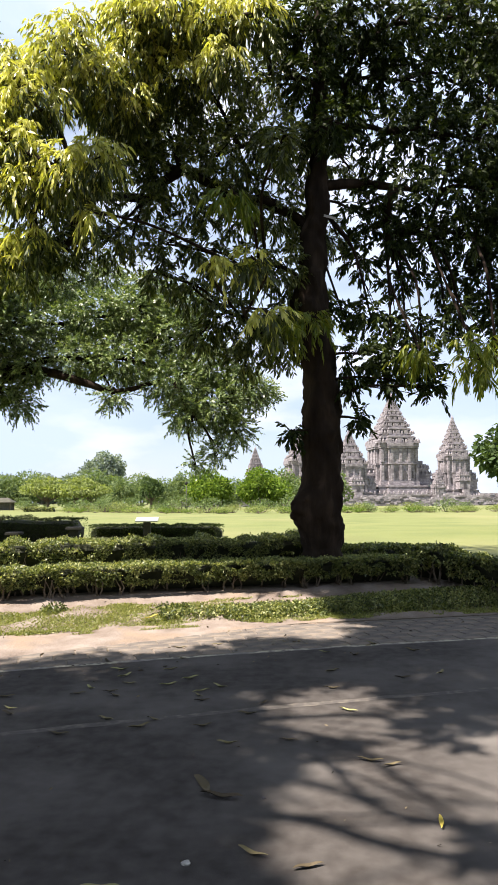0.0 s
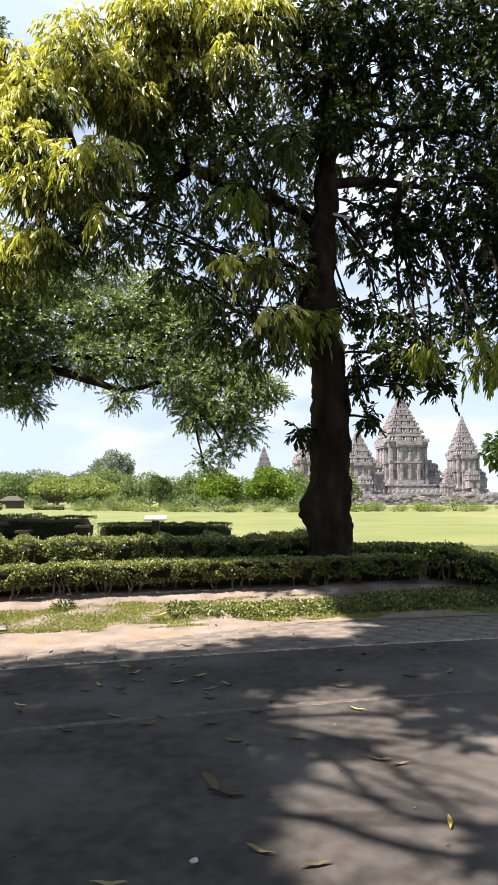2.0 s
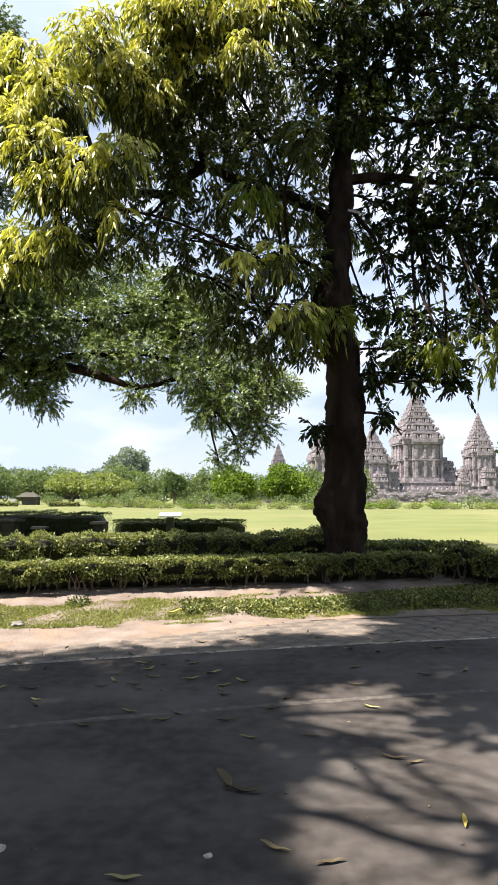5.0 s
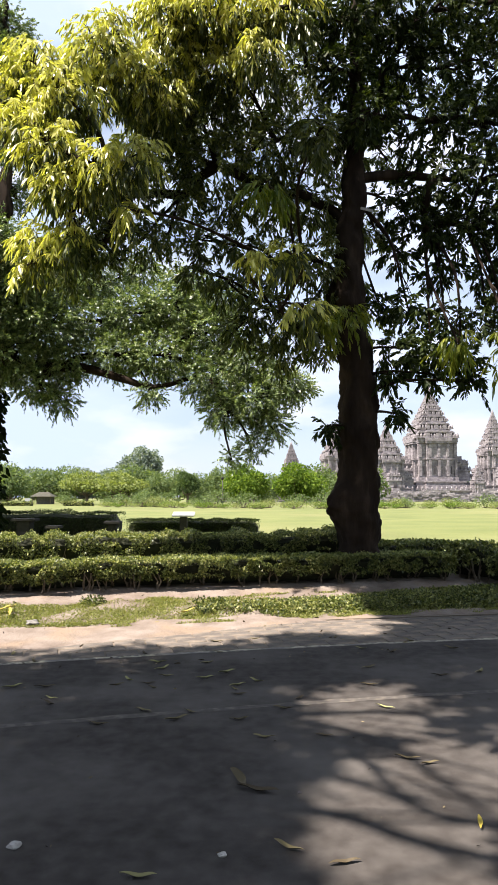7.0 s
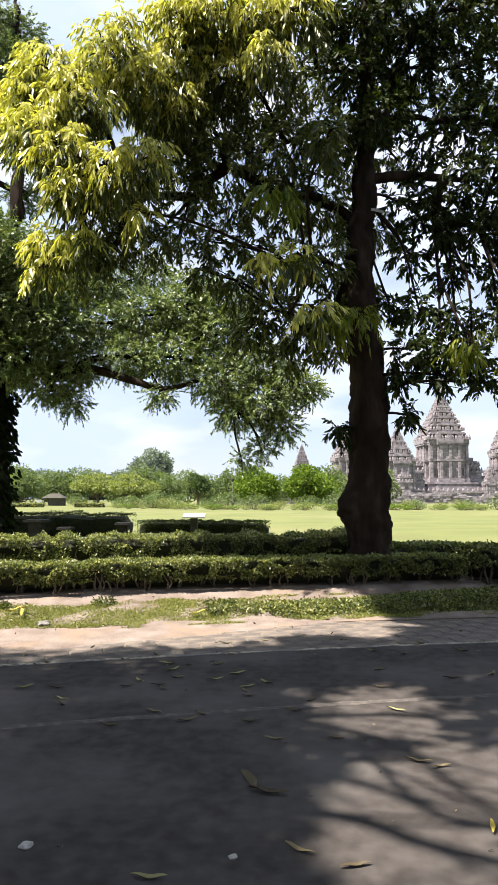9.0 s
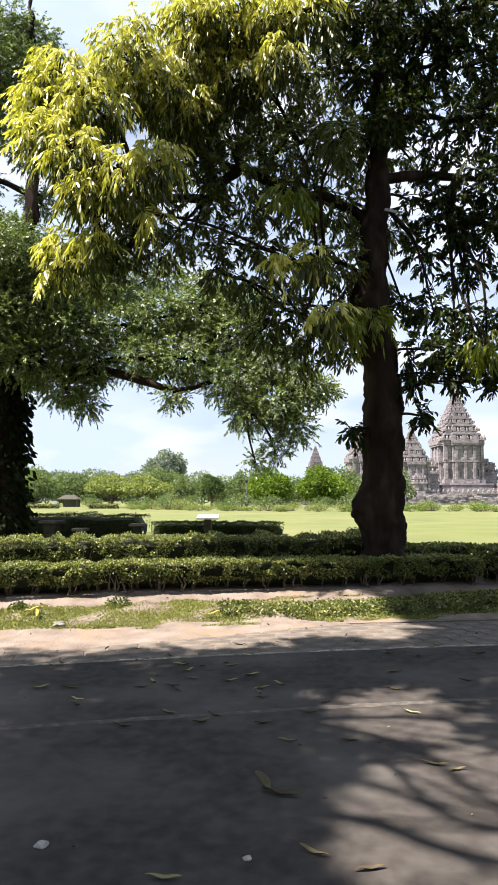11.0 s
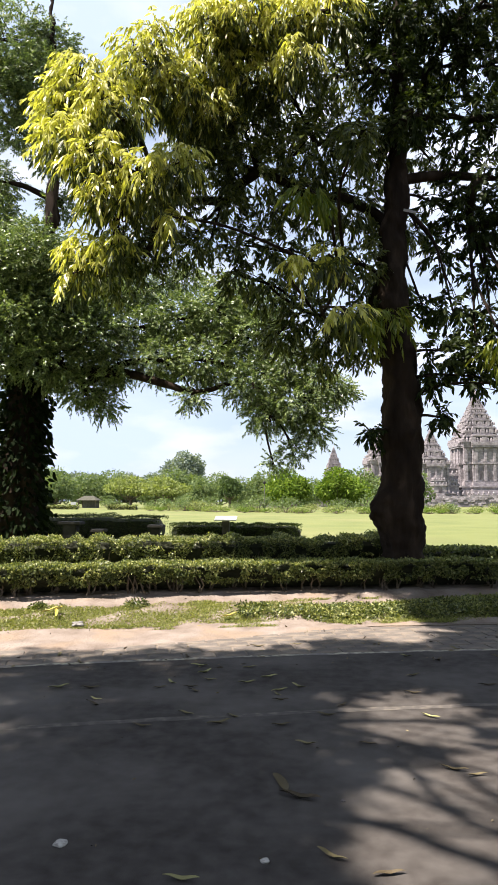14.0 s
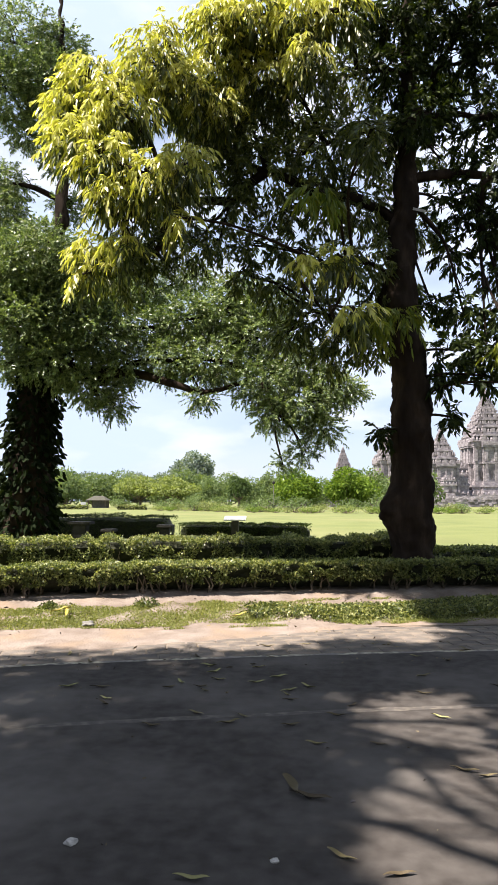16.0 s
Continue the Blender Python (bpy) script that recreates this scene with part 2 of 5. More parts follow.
def spline(ctrl, steps):
    """Catmull-Rom through the control points."""
    c = [Vector(p) for p in ctrl]
    c = [c[0] * 2 - c[1], *c, c[-1] * 2 - c[-2]]
    out = []
    for i in range(1, len(c) - 2):
        for k in range(steps):
            t = k / steps
            a, b, d, e = c[i - 1], c[i], c[i + 1], c[i + 2]
            out.append(0.5 * (2 * b + (d - a) * t + (2 * a - 5 * b + 4 * d - e) * t * t + (3 * b - a - 3 * d + e) * t ** 3))
    out.append(c[-2])
    return out


def leaf_object(name, v, idx, begins, material, parent, label):
    """One mesh from many copies of a small leaf pattern."""
    n, k = v.shape[0], v.shape[1]
    loops = (np.arange(n)[:, None] * k + idx).ravel()
    starts = (np.arange(n)[:, None] * len(idx) + begins).ravel()
    me = bpy.data.meshes.new(name)
    me.vertices.add(n * k)
    me.vertices.foreach_set("co", v.ravel())
    me.loops.add(len(loops))
    me.loops.foreach_set("vertex_index", loops.astype(np.int32))
    me.polygons.add(len(starts))
    me.polygons.foreach_set("loop_start", starts.astype(np.int32))
    me.update(calc_edges=True)
    me.validate()
    me.materials.append(material)
    ob = new(name, me)
    ob.parent = parent
    return tagged(ob, label)


def leaf_mesh(name, P, D, length, width, sag, rng, material, parent=None, label="", simple=False):
    """Many lanceolate leaves in one mesh; each is an island of three faces, bent at the tip."""
    n = len(P)
    D = D / (np.linalg.norm(D, axis=1)[:, None] + 1e-9)
    S = np.cross(D, rng.normal(size=(n, 3)))
    S /= np.linalg.norm(S, axis=1)[:, None] + 1e-9
    Z = np.array((0, 0, 1.0))
    Lg, Wd = length[:, None], width[:, None]
    if simple:
        v = np.empty((n, 4, 3))
        v[:, 0] = P
        v[:, 1] = P + D * Lg * 0.45 - S * Wd * 0.55 - Z * sag * Lg * 0.12
        v[:, 2] = P + D * Lg - Z * sag * Lg * 0.5
        v[:, 3] = P + D * Lg * 0.45 + S * Wd * 0.55 - Z * sag * Lg * 0.12
        return leaf_object(name, v, np.array((0, 1, 2, 3)), np.array((0,)), material, parent, label)
    v = np.empty((n, 6, 3))
    v[:, 0] = P
    v[:, 1] = P + D * Lg * 0.35 + S * Wd * 0.5 - Z * sag * Lg * 0.08
    v[:, 2] = P + D * Lg * 0.35 - S * Wd * 0.5 - Z * sag * Lg * 0.08
    v[:, 3] = P + D * Lg * 0.70 + S * Wd * 0.4 - Z * sag * Lg * 0.3
    v[:, 4] = P + D * Lg * 0.70 - S * Wd * 0.4 - Z * sag * Lg * 0.3
    v[:, 5] = P + D * Lg - Z * sag * Lg * 0.6
    return leaf_object(name, v, np.array((0, 2, 1, 1, 2, 4, 3, 3, 4, 5)), np.array((0, 3, 7)), material, parent, label)


def ball(rng, n):
    d = rng.normal(size=(n, 3))
    d /= np.linalg.norm(d, axis=1)[:, None]
    return d


def sprays(rng, centre, radius, count, per, length, width, droop, squash=0.8, reach=0.3, hollow=0.3):
    """Leaf roots, ways and sizes: count twig ends in a rounded mass, leaves set along both sides of each drooping twig."""
    d = ball(rng, count)
    r = radius * (hollow + (1 - hollow) * rng.random(count) ** 0.6)
    C = np.array(centre) + d * r[:, None] * np.array((1, 1, squash))
    twig = d * 0.8 + rng.normal(size=(count, 3)) * 0.55
    twig[:, 2] -= 0.15 + 0.35 * droop
    twig /= np.linalg.norm(twig, axis=1)[:, None]
    side = np.cross(twig, np.array((0, 0, 1.0))) + rng.normal(size=(count, 3)) * 0.25
    side /= np.linalg.norm(side, axis=1)[:, None] + 1e-9
    long = reach * rng.uniform(0.6, 1.25, count)
    k = np.tile(np.linspace(0.12, 1, per), count)
    T, S, R = np.repeat(twig, per, axis=0), np.repeat(side, per, axis=0), np.repeat(long, per)
    P = np.repeat(C, per, axis=0) + T * (k * R)[:, None]
    P[:, 2] -= (k ** 2) * R * 0.55 * droop
    sign = np.tile(np.where(np.arange(per) % 2, 1.0, -1.0), count)
    D = T * (0.35 + 0.5 * k)[:, None] + S * (sign * (0.85 - 0.5 * k))[:, None] + rng.normal(size=P.shape) * 0.28
    D[:, 2] -= droop * (0.5 + 0.6 * k)
    m = len(P)
    # how far each spray faces the sun, to pick lit or dim colour
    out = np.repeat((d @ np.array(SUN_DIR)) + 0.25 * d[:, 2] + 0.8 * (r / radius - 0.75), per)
    return P, D, length * rng.uniform(0.7, 1.15, m) * (1 - 0.25 * k), width * rng.uniform(0.7, 1.2, m), out


# ---- ground, road, pavement ----
def edge_y(x):
    """The line of the road's far side; the road bends away to both ends."""
    q = max(-9.0, min(9.0, x))
    y = 8.42 + 0.215 * q - 0.011 * q * q
    return y + (x - q) * (0.215 - 0.022 * q)


def rise(u):
    """Height of the ground at u metres behind the road's edge."""
    ks = ((-60, 0.02), (-14, 0.02), (-12.5, -0.05), (-1.6, -0.05), (-0.02, -0.05), (0.0, 0.015), (0.3, 0.035), (0.75, 0.14), (1.1, 0.2), (1.45, 0.30), (2.2, 0.33), (4.0, 0.36), (40, 0.3), (9999, 0.3))
    for (a, za), (b, zb) in zip(ks, ks[1:]):
        if u <= b:
            return za + (zb - za) * (u - a) / (b - a)
    return 0.3


def ground_z(x, y):
    return rise(y - edge_y(x))


def lines(fine, step, far):
    out = list(np.arange(-fine, fine + 1e-6, step))
    s, v = step, fine
    while v < far:
        s *= 1.5
        v = min(v + s, far)
        out.append(v)
        out.insert(0, -v)
    return out


def build_ground():
    xs = lines(9.0, 0.15, 2600.0)
    us = sorted(set([round(u, 3) for u in np.arange(-0.05, 3.0, 0.09)] + [-2400, -900, -300, -100, -40, -20, -14, -12.5, -6, -1.6, -0.02, 0.0]
                    + [3.3, 3.8, 4.5, 5.5, 7, 9, 12, 16, 22, 30, 42, 60, 85, 120, 170, 240, 340, 500, 800, 1400, 2600]))
    bm = bmesh.new()
    rows = []
    for u in us:
        row = []
        for x in xs:
            bend = 1.0 if abs(u) < 30 else 0.0
            y = (edge_y(x) if bend and abs(x) < 60 else edge_y(max(-60, min(60, x)))) * (1 if abs(u) < 120 else 0) + u
            z = rise(u)
            if 0.05 < u < 3 and abs(x) < 14:
                z += 0.035 * noise.noise((x * 2.1, u * 3.0, 0)) + 0.015 * noise.noise((x * 7, u * 7, 3))
            row.append(bm.verts.new((x, y, z)))
        rows.append(row)
    for i in range(len(us) - 1):
        for j in range(len(xs) - 1):
            f = bm.faces.new((rows[i][j], rows[i][j + 1], rows[i + 1][j + 1], rows[i + 1][j]))
            mid = (us[i] + us[i + 1]) / 2
            f.material_index = 0 if -14 < mid < 2.0 else 1
            f.smooth = True
    return tagged(part("ground", bm, [M_SOIL, M_LAWN]), "sandy soil bank rising to a wide mown lawn", "ground", kind="structure")


build_ground()


def strip(name, off0, off1, z, x0, x1, material, step=0.3, parent=None, wobble=0.0, thick=0.03, sides=True):
    bm = bmesh.new()
    n = int((x1 - x0) / step)
    prev = None
    for i in range(n + 1):
        x = x0 + (x1 - x0) * i / n
        w = wobble * noise.noise((x * 3.1, 5, 0)), wobble * noise.noise((x * 3.7, 9, 0))
        cols = [bm.verts.new((x, edge_y(x) + o + d, zz)) for o, d, zz in ((off0, w[0], z - thick), (off0, w[0], z), (off1, w[1], z), (off1, w[1], z - thick))]
        if prev:
            for k in range(3) if sides else (1,):
                bm.faces.new((prev[k], cols[k], cols[k + 1], prev[k + 1]))
        prev = cols
    return part(name, bm, material, parent)


kerb = tagged(strip("kerb", -0.05, 0.02, 0.012, -16, 16, M_JOINT, 0.2, None, 0.02, 0.06), "thin dusty concrete kerb along the verge", "kerb", kind="structure")
road = tagged(strip("road", -12.6, -1.42, 0.0, -40, 40, M_ASPHALT, 0.5), "worn grey asphalt road in dappled tree shade", "road", kind="structure")
strip("edge_line", -1.49, -1.41, 0.0015, -14, 14, M_LINE, 0.08, road, 0.03, 0.003, False)
strip("faded_line", -3.36, -3.28, 0.0015, -14, 14, M_LINE_OLD, 0.08, road, 0.03, 0.003, False)


# ---- hedges ----
STEMS = []
for _i in range(6):
    _rng = np.random.default_rng(200 + _i)
    _bm = bmesh.new()
    for _k in range(1 + _i % 3):
        _a = _rng.uniform(-0.08, 0.08, 2)
        _b = _a * 0.3 + _rng.uniform(-0.10, 0.10, 2) - np.array((0, 0.05))
        tube(_bm, [(_a[0] * 0.2, _a[1] * 0.2, 0), (*_a, 0.35), (*_b, 0.75)], [0.016, 0.012, 0.005], 5)
    _me = bpy.data.meshes.new("stem")
    _bm.to_mesh(_me)
    _bm.free()
    _me.materials.append(M_TWIG)
    STEMS.append(_me)


def hedge(label, path, width, height, leaves, seed, leaf=0.05, stems=True, category="hedge", mat=None):
    """A clipped hedge along a path: near-black core painting in the shade between leaves, stems at the foot, a skin of
    small leaves with a ragged top.
    """
    rng = np.random.default_rng(seed)
    base = path[0]
    ob = empty("hedge", (base[0], base[1], ground_z(*base)))
    org = ob.matrix_basis.translation
    pts = [Vector((p[0], p[1], 0)) for p in path]
    seg = [(b - a).length for a, b in zip(pts, pts[1:])]
    total = sum(seg)

    def along(s):
        for a, b, l in zip(pts, pts[1:], seg):
            if s <= l:
                return a + (b - a) * (s / l), (b - a).normalized()
            s -= l
        return pts[-1], (pts[-1] - pts[-2]).normalized()

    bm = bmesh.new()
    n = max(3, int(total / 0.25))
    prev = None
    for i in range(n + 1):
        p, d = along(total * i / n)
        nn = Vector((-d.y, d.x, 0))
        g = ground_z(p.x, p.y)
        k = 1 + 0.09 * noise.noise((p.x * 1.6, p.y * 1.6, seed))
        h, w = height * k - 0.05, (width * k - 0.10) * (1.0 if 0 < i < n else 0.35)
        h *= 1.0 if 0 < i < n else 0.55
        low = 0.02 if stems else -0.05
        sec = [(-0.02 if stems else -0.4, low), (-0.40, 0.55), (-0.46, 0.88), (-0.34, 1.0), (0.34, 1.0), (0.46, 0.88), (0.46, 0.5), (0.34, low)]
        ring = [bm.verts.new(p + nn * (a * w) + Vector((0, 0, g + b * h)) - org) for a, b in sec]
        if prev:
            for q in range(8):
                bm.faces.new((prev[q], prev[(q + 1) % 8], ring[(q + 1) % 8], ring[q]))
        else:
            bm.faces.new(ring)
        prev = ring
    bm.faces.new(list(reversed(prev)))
    part("shade_core", bm, M_HEDGE_CORE, ob)
    # skin of leaves
    P = np.empty((leaves, 3))
    D = np.empty((leaves, 3))
    for i in range(leaves):
        s = rng.random() * total
        p, d = along(s)
        nn = Vector((-d.y, d.x, 0))
        g = ground_z(p.x, p.y)
        k = 1 + 0.09 * noise.noise((p.x * 1.6, p.y * 1.6, seed)) + 0.15 * noise.noise((p.x * 5, p.y * 5, seed + 4))
        where = rng.random()
        if where < 0.42:
            a, b, o = rng.uniform(-0.5, 0.5), 1.0 + abs(rng.normal()) * 0.035, (rng.uniform(-0.8, 0.8), 0.35)
        elif where < 0.85:
            b = (1.02 - 0.74 * rng.random() ** 1.35) if stems else 1.02 * rng.random()
            a, o = -0.5 * (0.72 + 0.28 * min(1, b * 1.6)), (-1, 0.2)
        else:
            b = 0.3 + 0.72 * rng.random()
            a, o = 0.5, (1, 0.2)
        if stems and 0.42 <= where < 0.85 and noise.noise((p.x * 4.2, b * 2.4, seed)) > 0.12:
            a, b = rng.uniform(-0.5, 0.1), 1.0 + abs(rng.normal()) * 0.05
        e = nn * o[0] + Vector((0, 0, o[1]))
        if stems and b < 0.35 and noise.noise((p.x * 2.3, p.y, 8)) > 0.05:
            b += 0.3
        P[i] = p + nn * (a * width * k + rng.normal() * 0.02) + Vector((0, 0, g + b * height * k)) - org
        D[i] = np.array(e) * 0.8 + rng.normal(size=3) * 0.7
    leaf_mesh("leaves", P, D, rng.uniform(0.7, 1.3, leaves) * leaf, rng.uniform(0.7, 1.2, leaves) * leaf * 0.55, 0.3, rng, mat or M_LEAF_H, ob, simple=True)
    for i in range(int(total / 0.13) if stems else 0):
        p, d = along(rng.random() * total)
        nn = Vector((-d.y, d.x, 0))
        a = p + nn * rng.uniform(-0.42, -0.05) * width
        a.z = ground_z(a.x, a.y) - 0.03
        st = new("stem", STEMS[i % 6])
        st.parent = ob
        st.matrix_basis = Matrix.Translation(a - org) @ Matrix.Rotation(rng.uniform(-0.9, 0.9), 4, "Z") @ Matrix.Diagonal((1, 1, height * rng.uniform(0.7, 1.1), 1))
    return tagged(ob, label, category, group="clipped hedges")


def path_off(x0, x1, off, step=0.8, extra=()):
    n = max(2, int(abs(x1 - x0) / step))
    return [(x0 + (x1 - x0) * i / n, edge_y(x0 + (x1 - x0) * i / n) + off) for i in range(n + 1)] + list(extra)


hedge("low clipped green hedge on the soil bank beside the road", path_off(-7.5, 3.3, 1.62), 0.62, 0.37, 68000, 11, leaf=0.042)
hedge("taller clipped hedge standing behind the front hedge", path_off(-7.5, 2.05, 3.0), 0.95, 0.62, 56000, 12, leaf=0.042)
hedge("low dark clipped hedge beside the big trunk", path_off(2.1, 3.75, 3.0, 0.5), 0.8, 0.41, 4500, 16, leaf=0.06)
hedge("dark clipped hedge bending round to the roadside", [(3.5, 11.0), (4.1, 10.4), (4.7, 9.95), (5.6, 9.85), (7.0, 10.0)], 0.7, 0.49, 14000, 13, leaf=0.06)
# the next two use the near-black leaf colour to stand in for tree shade
hedge("long dark hedge at the lawn's edge in tree shade", [(-14, 22.5), (-9, 22.5), (-4.2, 22.2)], 1.3, 0.72, 20000, 14, leaf=0.05, stems=False, mat=M_LEAF_A)
hedge("low dark hedge behind the information board", [(-4.3, 24.5), (-2, 24.4), (0.5, 24.0)], 1.1, 0.42, 14000, 15, leaf=0.05, stems=False, mat=M_LEAF_A)


# ---- trees ----
def big_tree(name, label, base, trunk_ctrl, trunk_r, boughs, fork_z, leafkind, seed, kinds=None, density=1.0, vine=0.0, burl=None, taper=0.62):
    """A tree: lumpy tapered trunk, limbs that branch from one another out to each bough, and sprays of leaves round each limb's end."""
    rng = np.random.default_rng(seed)
    ob = empty(name, base)
    org = Vector(base)
    spine = spline(trunk_ctrl, 40)
    radii = []
    for i in range(len(spine)):
        s = i / (len(spine) - 1)
        r = trunk_r * (1 - taper * min(1.0, s * 1.6) ** 1.7 - (1 - taper) * 0.85 * max(0.0, (s - 0.625) / 0.375))
        radii.append(r * (1 + 0.12 * max(0, 1 - s * 16)))
    bm = bmesh.new()
    tube(bm, [p - org for p in spine], radii, 40, 0.1)
    for v in bm.verts:
        q = v.co + org
        out = Vector((v.co.x, v.co.y, 0)).normalized()
        v.co += out * trunk_r * (0.16 * noise.noise((q.x * 3.2, q.y * 3.2, q.z * 2.8)) + 0.16 * noise.noise((q.x * 7, q.y * 7, q.z * 4.5)) + 0.09 * noise.noise((q.x * 17, q.y * 17, q.z * 8)) + 0.05 * noise.noise((q.x * 34, q.y * 34, q.z * 19)))
    if burl:
        for v in bm.verts:
            q = v.co + org - Vector(burl[:3])
            w = math.exp(-(q.x * q.x + q.y * q.y + 0.55 * q.z * q.z) / (2 * (burl[3] * 0.72) ** 2))
            v.co += Vector((-1.0, -0.45, -0.1)) * burl[3] * 1.15 * w * (1 + 0.5 * noise.noise((v.co.x * 9, v.co.y * 9, v.co.z * 9)))
    part("trunk", bm, M_BARK, ob, smooth=True)
    length, width, droop, per, squash, mat, reach = leafkind
    # branching: each bough grows from the nearest point of what stands already
    low_free = fork_z < 3.0
    nodes = [(p, -1) for p, r in zip(spine, radii) if p.z > fork_z]
    order = sorted(range(len(boughs)), key=lambda q: math.hypot(boughs[q][0] - base[0], boughs[q][1] - base[1]) + 0.1 * abs(boughs[q][2] - 8))
    paths, mother, load = {}, {}, {}
    for q in order:
        end = Vector(boughs[q][:3])
        near = min(nodes, key=lambda nd: (nd[0] - end).length + 0.9 * max(0.0, nd[0].z - end.z) + (0.5 if nd[1] < 0 else 0.0) + (4.0 if (nd[0].x - base[0]) * (end.x - base[0]) < -0.04 and low_free else 0.0) + (3.0 if nd[1] < 0 and nd[0].z < 6.4 and end.z > 3.6 and low_free else 0.0))
        start = near[0]
        dist = (end - start).length
        mid = start.lerp(end, 0.5) + Vector((rng.uniform(-0.12, 0.12), rng.uniform(-0.12, 0.12), 0.07)) * dist
        tip = end + (end - mid).normalized() * boughs[q][3] * 0.5
        pts = spline([start, mid, end, tip], 6)
        paths[q], mother[q], load[q] = pts, near[1], 1
        if boughs[q][3] > 0.37:
            nodes += [(p, q) for p in pts[3:13]]
    for q in reversed(order):
        m = mother[q]
        while m >= 0:
            load[m] += 1
            m = mother[m]
    limbs = {}
    for q in order:
        bx, by, bz, br = boughs[q]
        end, pts = Vector((bx, by, bz)), paths[q]
        r0 = (0.014 + 0.013 * load[q] ** 0.62 + 0.006 * br) * (0.35 if kinds and kinds[q] == "fleck" else 1.0)
        bm = bmesh.new()
        tube(bm, [p - org for p in pts], [r0 * (1 - 0.62 * i / (len(pts) - 1)) for i in range(len(pts))], 8, 0.15)
        for _ in range(int(6 + br * 7)):
            a = pts[rng.integers(len(pts) // 3, len(pts))]
            d = Vector(ball(rng, 1)[0])
            e = end + d * br * rng.uniform(0.5, 0.95)
            m = a.lerp(e, 0.5) + Vector((0, 0, 0.12 * br))
            tube(bm, [a - org, m - org, e - org], [0.012, 0.008, 0.003], 5)
        limb = part("limb", bm, M_BARK, ob, smooth=True)
        dens = density(end) if callable(density) else density
        if kinds and kinds[q] == "young":
            dens *= 1.6 if br > 0.3 else 0.8
        if kinds and kinds[q] == "fresh":
            dens *= 0.5
        count = min(1500 if br > 2 else 1100, int(dens * 250 * br * br * (1.0 if br < 1.1 else 0.62) + 14))
        kind = kinds[q] if kinds else "plain"
        ln, wd, dr, rc = FOLIAGE.get(kind, (length, width, droop, reach))
        P, D, Lg, Wd, out = sprays(rng, end - org, br, count, per, ln, wd, dr, squash, rc)
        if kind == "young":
            # sun-facing leaves take the bright yellow, the rest the dim green
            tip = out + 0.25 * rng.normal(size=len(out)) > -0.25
            leaf_mesh("young_foliage", P[tip], D[tip], Lg[tip], Wd[tip], 0.5 * dr, rng, M_LEAF_Y, limb, "drooping leaves coloured yellow-green as if sunlit")
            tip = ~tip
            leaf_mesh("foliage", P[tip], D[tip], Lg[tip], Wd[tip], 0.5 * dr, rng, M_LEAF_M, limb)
        else:
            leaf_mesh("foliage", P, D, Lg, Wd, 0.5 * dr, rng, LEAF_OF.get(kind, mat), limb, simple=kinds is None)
    if vine:
        n = 3200
        zs = rng.random(n) * (vine - base[2])
        ang = rng.random(n) * 2 * math.pi
        P = np.empty((n, 3))
        for i in range(n):
            p, r = min(zip(spine, radii), key=lambda k: abs(k[0].z - base[2] - zs[i]))
            rr = r * 1.05 + abs(rng.normal()) * 0.11
            P[i] = p - org + Vector((math.cos(ang[i]) * rr, math.sin(ang[i]) * rr, rng.uniform(-0.2, 0.2)))
        D = np.c_[np.cos(ang), np.sin(ang), -np.ones(n) * 0.7] + rng.normal(size=(n, 3)) * 0.4
        leaf_mesh("climbing_vine", P, D, rng.uniform(0.08, 0.19, n), rng.uniform(0.06, 0.12, n), 0.4, rng, M_VINE, ob, "climbing vine leaves on the trunk, colour darkened to stand for shade")
    return tagged(ob, label, "tree")


LONG = (0.15, 0.036, 0.7, 15, 0.85, M_LEAF_A, 0.30)
SMALL = (0.092, 0.029, 0.28, 17, 0.75, M_LEAF_B, 0.30)
FOLIAGE = {"fleck": (0.11, 0.035, 0.5, 0.12), "canopy": (0.22, 0.05, 0.6, 0.24), "young": (0.17, 0.032, 1.0, 0.30), "fresh": (0.19, 0.034, 1.0, 0.32), "mid": (0.145, 0.034, 0.6, 0.28), "dark": (0.14, 0.042, 0.5, 0.26)}
# leaf colour by crown light: fresh is lit, mid dimmer, dark shaded
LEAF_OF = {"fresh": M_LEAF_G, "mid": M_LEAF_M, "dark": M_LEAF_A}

# boughs: place of the leafy mass and its radius
BOUGHS_SUNLIT = [
    (-3.32, 9.8, 8.48, 0.47), (-3.60, 9.9, 8.07, 0.44), (-2.77, 9.6, 7.81, 0.51), (-2.41, 10.0, 8.90, 0.48), (-1.90, 10.2, 8.53, 0.56), (-2.19, 10.0, 9.40, 0.23), (-1.29, 10.4, 9.91, 0.48), (-0.67, 10.3, 9.85, 0.62), (0.05, 10.2, 9.65, 0.54), (0.72, 10.0, 9.72, 0.39), (0.18, 9.8, 8.76, 0.33), (-1.25, 10.5, 9.21, 0.44), (-2.84, 9.1, 6.73, 0.42), (-2.12, 9.0, 6.36, 0.39), (-1.65, 9.1, 6.58, 0.35), (-2.66, 9.1, 6.18, 0.31), (-3.10, 9.6, 5.47, 0.31), (-2.58, 9.2, 5.47, 0.21), (-1.66, 9.0, 5.72, 0.10), (-3.31, 9.3, 7.19, 0.42), (0.80, 8.5, 4.15, 0.17), (0.59, 8.4, 4.86, 0.13), (0.10, 8.4, 4.81, 0.11), (-3.16, 9.3, 5.03, 0.19),
]
